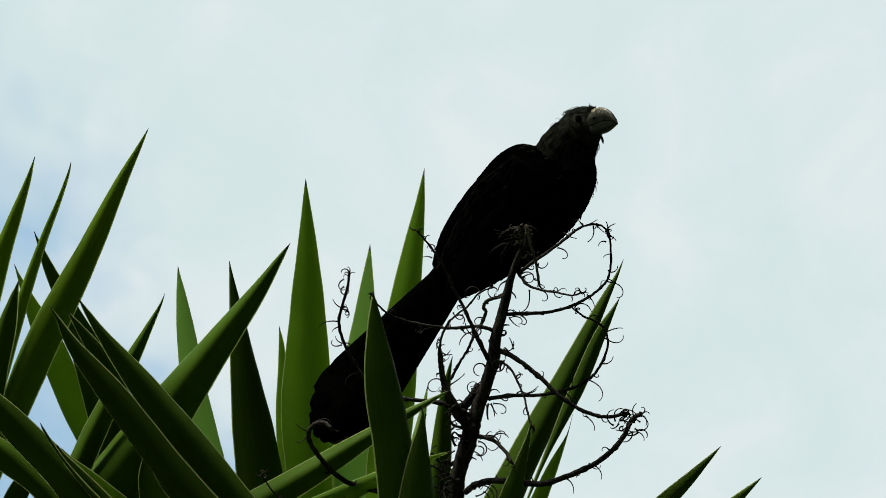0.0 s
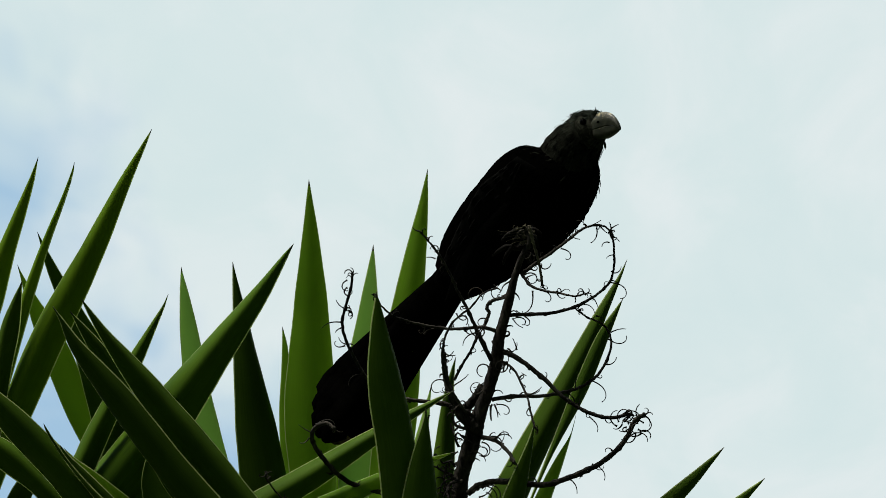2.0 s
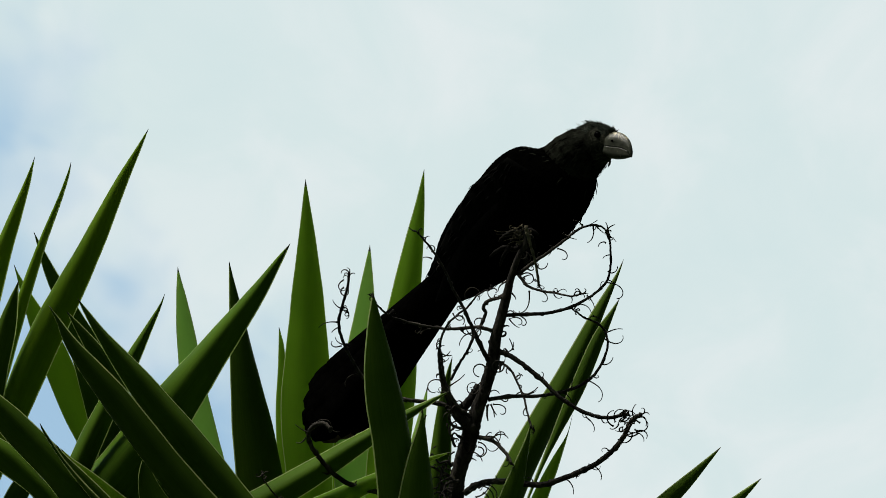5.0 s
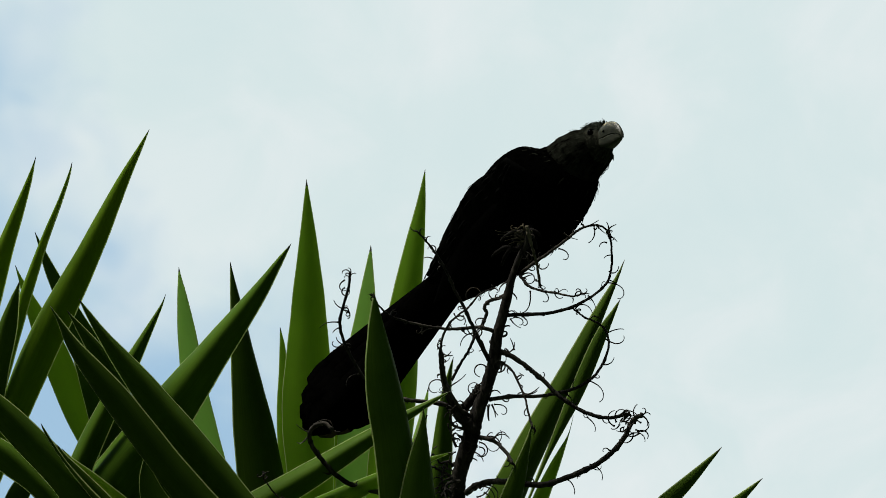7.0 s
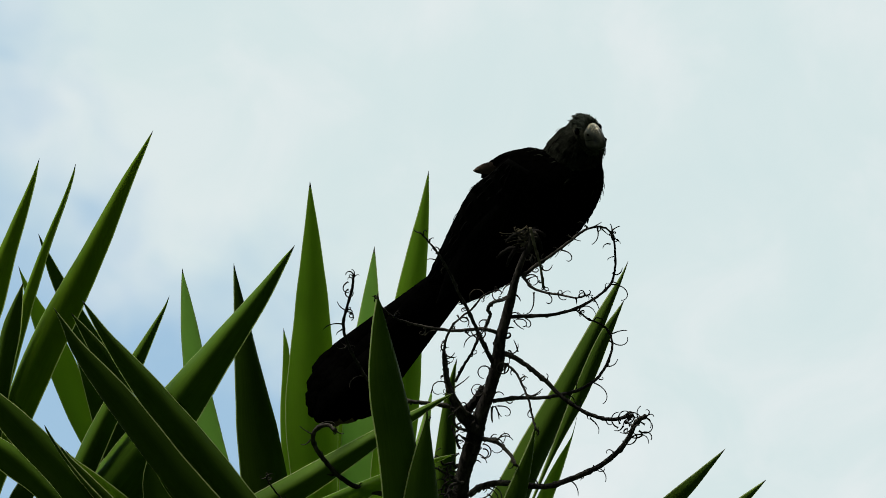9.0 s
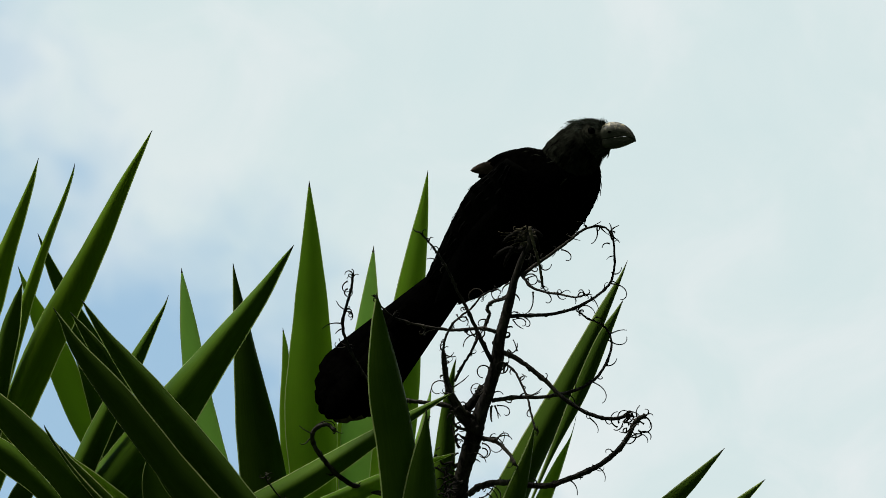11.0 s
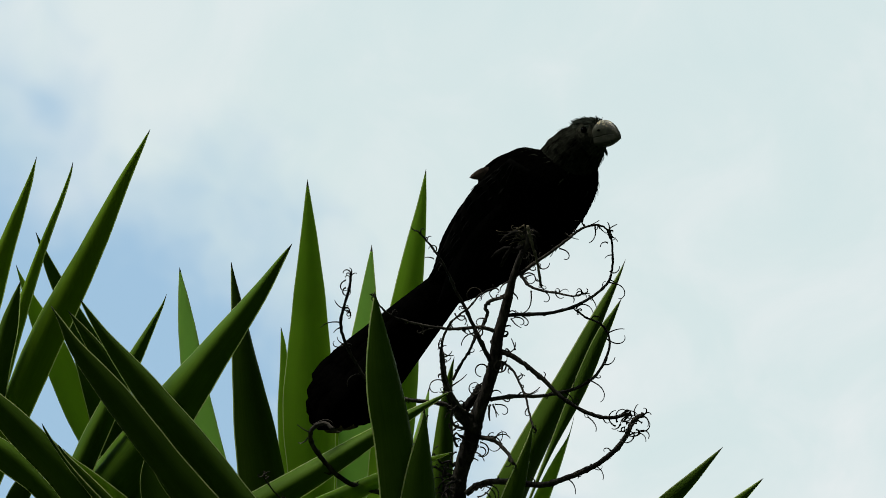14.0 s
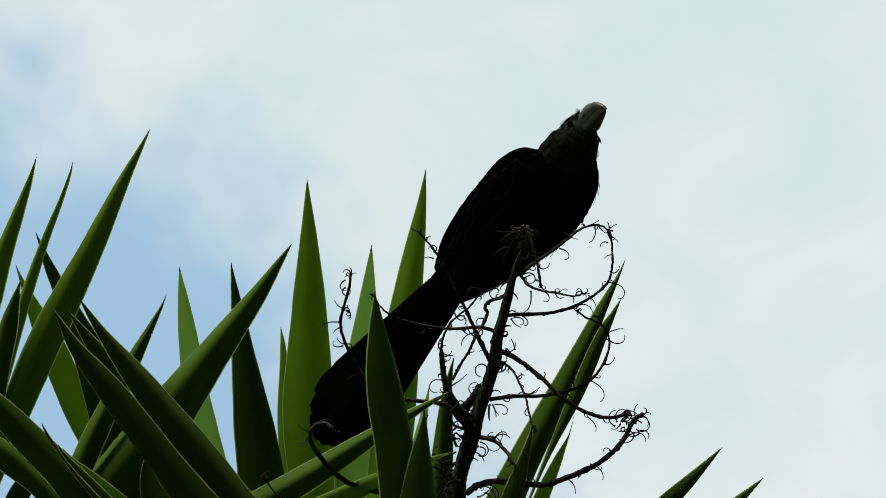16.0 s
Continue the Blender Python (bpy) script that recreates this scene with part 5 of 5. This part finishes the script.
# legs and gripping feet
for sx, sz, sy in ((0.0, 0.030, -0.030), (-0.008, 0.016, -0.026)):
    bm = bmesh.new()
    tube(bm, [Vector((sx + 0.010, 0.004, sz + 0.012)), Vector((sx + 0.005, sy * 0.6, sz + 0.006)), Vector((sx, sy, sz))], [0.0034, 0.0027, 0.0024], 8)
    leg = part("leg", bm, TOE, bird, "scaly dark grey leg")
    for dx, dz, dy in ((-0.022, -0.004, -0.002), (-0.013, -0.011, -0.006), (0.013, 0.002, -0.003), (0.010, -0.010, -0.006)):
        bm = bmesh.new()
        p = Vector((sx, sy, sz))
        line = smooth_path([p, p + Vector((dx * 0.4, dy, 0.003 + dz * 0.2)), p + Vector((dx * 0.8, dy, dz * 0.6)), p + Vector((dx, dy * 0.4, dz - 0.003))], 4)
        tube(bm, line, [0.0021 - 0.0014 * (k / (len(line) - 1)) ** 2 + 0.0002 * (k % 3) for k in range(len(line))], 7)
        part("toe", bm, TOE, leg)


# ---- what moves ----
def motions():
    walk(cloud_bank, [(0, pose(0, 1650, 600)), (8, pose(-12, 1500, 600)), (16, pose(-24, 1350, 600))])
    walk(bird, [
        (0, Matrix.Translation((0.07068, 4.33883, 3.16374)) @ pose(0, 0, 0, 20)),
        (1.5, Matrix.Translation((0.07068, 4.33892, 3.16350)) @ pose(0, 0, 0, 20)),
        (3.5, Matrix.Translation((0.07068, 4.33935, 3.16232)) @ pose(0, 0, 0, 20)),
        (7, Matrix.Translation((0.07169, 4.33935, 3.16232)) @ pose(0, 0, 0, 20)),
        (8.6, Matrix.Translation((0.07169, 4.33918, 3.16279)) @ pose(0, 0, 0, 20)),
        (9, Matrix.Translation((0.07319, 4.33918, 3.16279)) @ pose(0, 0, 0, 20)),
        (9.4, Matrix.Translation((0.07319, 4.33918, 3.16279)) @ pose(0, 0, 0, 20)),
        (11.2, Matrix.Translation((0.07119, 4.33935, 3.16232)) @ pose(0, 0, 0, 20)),
        (12.5, Matrix.Translation((0.07068, 4.33952, 3.16185)) @ pose(0, 0, 0, 20)),
        (16, Matrix.Translation((0.07119, 4.33969, 3.16138)) @ pose(0, 0, 0, 20)),
    ])
    walk(head, [
        (0, pose(0.0549, 0.0020, 0.1243, 6, -9, -52)),
        (0.5, pose(0.0553, 0.0020, 0.1227, 1, -9, -53)),
        (1, pose(0.0568, 0.0020, 0.1226, 0, -7, -54)),
        (1.5, pose(0.0559, 0.0020, 0.1220, -0, -7, -53)),
        (2, pose(0.0558, 0.0020, 0.1223, 0, -7, -53)),
        (2.5, pose(0.0562, 0.0020, 0.1215, 0, -8, -53)),
        (3, pose(0.0561, 0.0020, 0.1206, 1, -6, -50)),
        (3.5, pose(0.0591, 0.0020, 0.1199, 4, -3, -52)),
        (4, pose(0.0640, 0.0020, 0.1143, -12, -4, -49)),
        (4.2, pose(0.0680, 0.0020, 0.1108, -14, 0, -49)),
        (6.3, pose(0.0665, 0.0020, 0.1131, -2, 16, -44)),
        (6.5, pose(0.0659, 0.0020, 0.1123, -4, 15, -44)),
        (6.8, pose(0.0669, 0.0020, 0.1104, -5, 9, -49)),
        (6.9, pose(0.0648, 0.0020, 0.1120, -4, -13, -60)),
        (7, pose(0.0647, 0.0020, 0.1129, -4, -12, -61)),
        (7.5, pose(0.0659, 0.0020, 0.1128, -2, -14, -62)),
        (8, pose(0.0643, 0.0020, 0.1119, -3, -15, -60)),
        (8.5, pose(0.0633, 0.0020, 0.1131, -3, -15, -60)),
        (8.7, pose(0.0627, 0.0020, 0.1137, -2, -14, -62)),
        (8.8, pose(0.0566, 0.0020, 0.1145, 10, 1, -72)),
        (9, pose(0.0508, 0.0020, 0.1194, 12, 7, -72)),
        (9.2, pose(0.0513, 0.0020, 0.1182, 12, 4, -73)),
        (11.3, pose(0.0575, 0.0020, 0.1158, -4, -5, -21)),
        (11.5, pose(0.0555, 0.0020, 0.1152, -7, -6, -17)),
        (11.6, pose(0.0576, 0.0020, 0.1150, -6, -6, -24)),
        (11.7, pose(0.0608, 0.0020, 0.1135, -10, -11, -43)),
        (11.8, pose(0.0618, 0.0020, 0.1134, -9, -15, -51)),
        (12, pose(0.0616, 0.0020, 0.1131, -4, -15, -55)),
        (12.5, pose(0.0591, 0.0020, 0.1160, -4, -14, -59)),
        (13, pose(0.0585, 0.0020, 0.1162, -3, -13, -59)),
        (13.2, pose(0.0579, 0.0020, 0.1165, 0, -6, -56)),
        (13.5, pose(0.0575, 0.0020, 0.1176, 1, -5, -55)),
        (14, pose(0.0581, 0.0020, 0.1177, 3, -5, -55)),
        (14.1, pose(0.0580, 0.0020, 0.1172, 2, -6, -55)),
        (14.2, pose(0.0533, 0.0020, 0.1178, 6, -23, -51)),
        (14.3, pose(0.0514, 0.0020, 0.1187, 7, -25, -51)),
        (14.5, pose(0.0508, 0.0020, 0.1193, 7, -30, -54)),
        (15, pose(0.0490, 0.0020, 0.1201, 4, -33, -52)),
        (15.5, pose(0.0490, 0.0020, 0.1210, 5, -35, -54)),
        (16, pose(0.0476, 0.0020, 0.1203, 4, -37, -53)),
    ])
    walk(neck, [
        (0, pose(0.0308, 0.0157, 0.0782, 9.0, 26.0, 0)),
        (0.5, pose(0.0306, 0.0158, 0.0776, 9.4, 27.3, 0)),
        (1, pose(0.0308, 0.0157, 0.0779, 9.1, 28.7, 0)),
        (1.5, pose(0.0305, 0.0158, 0.0775, 9.3, 27.9, 0)),
        (2, pose(0.0306, 0.0158, 0.0776, 9.4, 27.6, 0)),
        (2.5, pose(0.0304, 0.0158, 0.0773, 9.6, 28.7, 0)),
        (3, pose(0.0303, 0.0159, 0.0770, 9.8, 28.6, 0)),
        (3.5, pose(0.0306, 0.0158, 0.0775, 8.7, 32.3, 0)),
        (4, pose(0.0301, 0.0160, 0.0766, 11.0, 40.5, 0)),
        (4.2, pose(0.0302, 0.0159, 0.0767, 10.5, 46.6, 0)),
        (6.3, pose(0.0308, 0.0158, 0.0775, 9.1, 40.2, 0)),
        (6.5, pose(0.0305, 0.0159, 0.0770, 9.5, 40.5, 0)),
        (6.8, pose(0.0301, 0.0160, 0.0766, 9.3, 44.9, 0)),
        (6.9, pose(0.0299, 0.0160, 0.0764, 10.2, 47.0, 0)),
        (7, pose(0.0301, 0.0160, 0.0766, 9.9, 46.0, 0)),
        (7.5, pose(0.0304, 0.0159, 0.0769, 9.7, 47.8, 0)),
        (8, pose(0.0297, 0.0161, 0.0762, 10.5, 46.9, 0)),
        (8.5, pose(0.0298, 0.0161, 0.0763, 10.4, 45.0, 0)),
        (8.7, pose(0.0298, 0.0160, 0.0763, 10.1, 44.0, 0)),
        (8.8, pose(0.0296, 0.0161, 0.0760, 7.0, 36.5, 0)),
        (9, pose(0.0301, 0.0160, 0.0768, 6.1, 25.8, 0)),
        (9.2, pose(0.0299, 0.0160, 0.0763, 6.5, 27.5, 0)),
        (11.3, pose(0.0294, 0.0164, 0.0754, 16.3, 30.1, 0)),
        (11.5, pose(0.0291, 0.0166, 0.0748, 18.2, 27.8, 0)),
        (11.6, pose(0.0292, 0.0165, 0.0751, 16.2, 31.2, 0)),
        (11.7, pose(0.0291, 0.0163, 0.0754, 13.4, 38.7, 0)),
        (11.8, pose(0.0293, 0.0162, 0.0757, 12.3, 41.7, 0)),
        (12, pose(0.0293, 0.0162, 0.0757, 11.5, 42.5, 0)),
        (12.5, pose(0.0296, 0.0161, 0.0760, 10.7, 37.4, 0)),
        (13, pose(0.0296, 0.0161, 0.0759, 10.6, 36.7, 0)),
        (13.2, pose(0.0297, 0.0161, 0.0760, 9.7, 34.2, 0)),
        (13.5, pose(0.0299, 0.0160, 0.0763, 9.5, 32.7, 0)),
        (14, pose(0.0300, 0.0160, 0.0765, 9.2, 33.4, 0)),
        (14.1, pose(0.0298, 0.0160, 0.0763, 9.6, 33.9, 0)),
        (14.2, pose(0.0292, 0.0164, 0.0751, 12.7, 30.6, 0)),
        (14.3, pose(0.0292, 0.0164, 0.0750, 13.1, 27.9, 0)),
        (14.5, pose(0.0292, 0.0164, 0.0751, 13.6, 28.2, 0)),
        (15, pose(0.0293, 0.0164, 0.0750, 14.6, 25.3, 0)),
        (15.5, pose(0.0294, 0.0163, 0.0753, 14.5, 25.4, 0)),
        (16, pose(0.0292, 0.0165, 0.0748, 15.4, 24.1, 0)),
    ])
    walk(tail, [
        (0, pose(-0.0646, 0.016, -0.0122, -14.8, 39.5, 0)),
        (1.5, pose(-0.0646, 0.016, -0.0122, -14.9, 39.7, 0)),
        (3, pose(-0.0646, 0.016, -0.0122, -11.2, 40.4, 0)),
        (4, pose(-0.0646, 0.016, -0.0122, -7.8, 39.0, 0)),
        (4.3, pose(-0.0646, 0.016, -0.0122, -8.6, 39.9, 0)),
        (6.2, pose(-0.0646, 0.016, -0.0122, -11.8, 43.4, 0)),
        (6.5, pose(-0.0646, 0.016, -0.0122, -12.1, 43.7, 0)),
        (7.5, pose(-0.0646, 0.016, -0.0122, -12.9, 44.3, 0)),
        (8, pose(-0.0652, 0.016, -0.0116, -15.2, 43.9, 0)),
        (8.5, pose(-0.0664, 0.016, -0.0104, -19.1, 44.9, 0)),
        (9, pose(-0.0676, 0.016, -0.0092, -23.0, 45.5, 0)),
        (9.3, pose(-0.0678, 0.016, -0.0090, -24.1, 45.3, 0)),
        (11.2, pose(-0.0671, 0.016, -0.0097, -31.0, 43.5, 0)),
        (11.5, pose(-0.0671, 0.016, -0.0097, -31.5, 43.5, 0)),
        (12, pose(-0.0668, 0.016, -0.0100, -29.9, 43.9, 0)),
        (12.5, pose(-0.0646, 0.016, -0.0122, -17.4, 40.5, 0)),
        (13, pose(-0.0646, 0.016, -0.0122, -16.3, 40.2, 0)),
        (13.5, pose(-0.0646, 0.016, -0.0122, -17.8, 40.8, 0)),
        (14, pose(-0.0646, 0.016, -0.0122, -22.3, 44.0, 0)),
        (14.5, pose(-0.0646, 0.016, -0.0122, -15.2, 39.9, 0)),
        (16, pose(-0.0646, 0.016, -0.0122, -14.0, 40.2, 0)),
    ])
    walk(near_wing, [(0, pose(0, -0.014, 0)), (3, pose(0, -0.014, 0)), (4, pose(-0.002, -0.014, 0)), (6.2, pose(-0.0085, -0.014, 0)), (8, pose(-0.0085, -0.014, 0)), (8.7, pose(-0.0100, -0.014, 0)), (9.2, pose(-0.0115, -0.014, 0)), (11.2, pose(-0.0100, -0.014, 0)), (12, pose(-0.0085, -0.014, 0)), (12.8, pose(0, -0.014, 0)), (13.4, pose(-0.005, -0.014, 0)), (14.2, pose(-0.005, -0.014, 0)), (14.7, pose(0, -0.014, 0)), (16, pose(0, -0.014, 0))])
    walk(far_wing, [
        (0, pose(0.0090, 0.034, 0.0990, 0, -76, 0)),
        (7, pose(0.0090, 0.034, 0.0990, 0, -76, 0)),
        (7.5, pose(0.0090, 0.034, 0.0990, 0, -44, 0)),
        (8, pose(0.0090, 0.034, 0.0990, 0, -4, 0)),
        (8.3, pose(0.0090, 0.034, 0.0990, 0, 12, 0)),
        (8.5, pose(0.0090, 0.034, 0.0990, 0, 15, 0)),
        (8.8, pose(0.0090, 0.034, 0.0990, 0, 9, 0)),
        (9, pose(0.0090, 0.034, 0.0990, 0, 6, 0)),
        (9.2, pose(0.0090, 0.034, 0.0990, 0, 20, 0)),
        (9.5, pose(0.0090, 0.034, 0.0990, 0, 14, 0)),
        (11.2, pose(0.0090, 0.034, 0.0990, 0, 6, 0)),
        (11.5, pose(0.0090, 0.034, 0.0990, 0, 5, 0)),
        (12, pose(0.0090, 0.034, 0.0990, 0, -1, 0)),
        (12.5, pose(0.0090, 0.034, 0.0990, 0, -12, 0)),
        (13, pose(0.0090, 0.034, 0.0990, 0, -46, 0)),
        (13.5, pose(0.0090, 0.034, 0.0990, 0, -26, 0)),
        (14, pose(0.0090, 0.034, 0.0990, 0, 0, 0)),
        (14.3, pose(0.0090, 0.034, 0.0990, 0, -14, 0)),
        (14.6, pose(0.0090, 0.034, 0.0990, 0, -56, 0)),
        (15.2, pose(0.0090, 0.034, 0.0990, 0, -76, 0)),
        (16, pose(0.0090, 0.034, 0.0990, 0, -76, 0)),
    ])


motions()
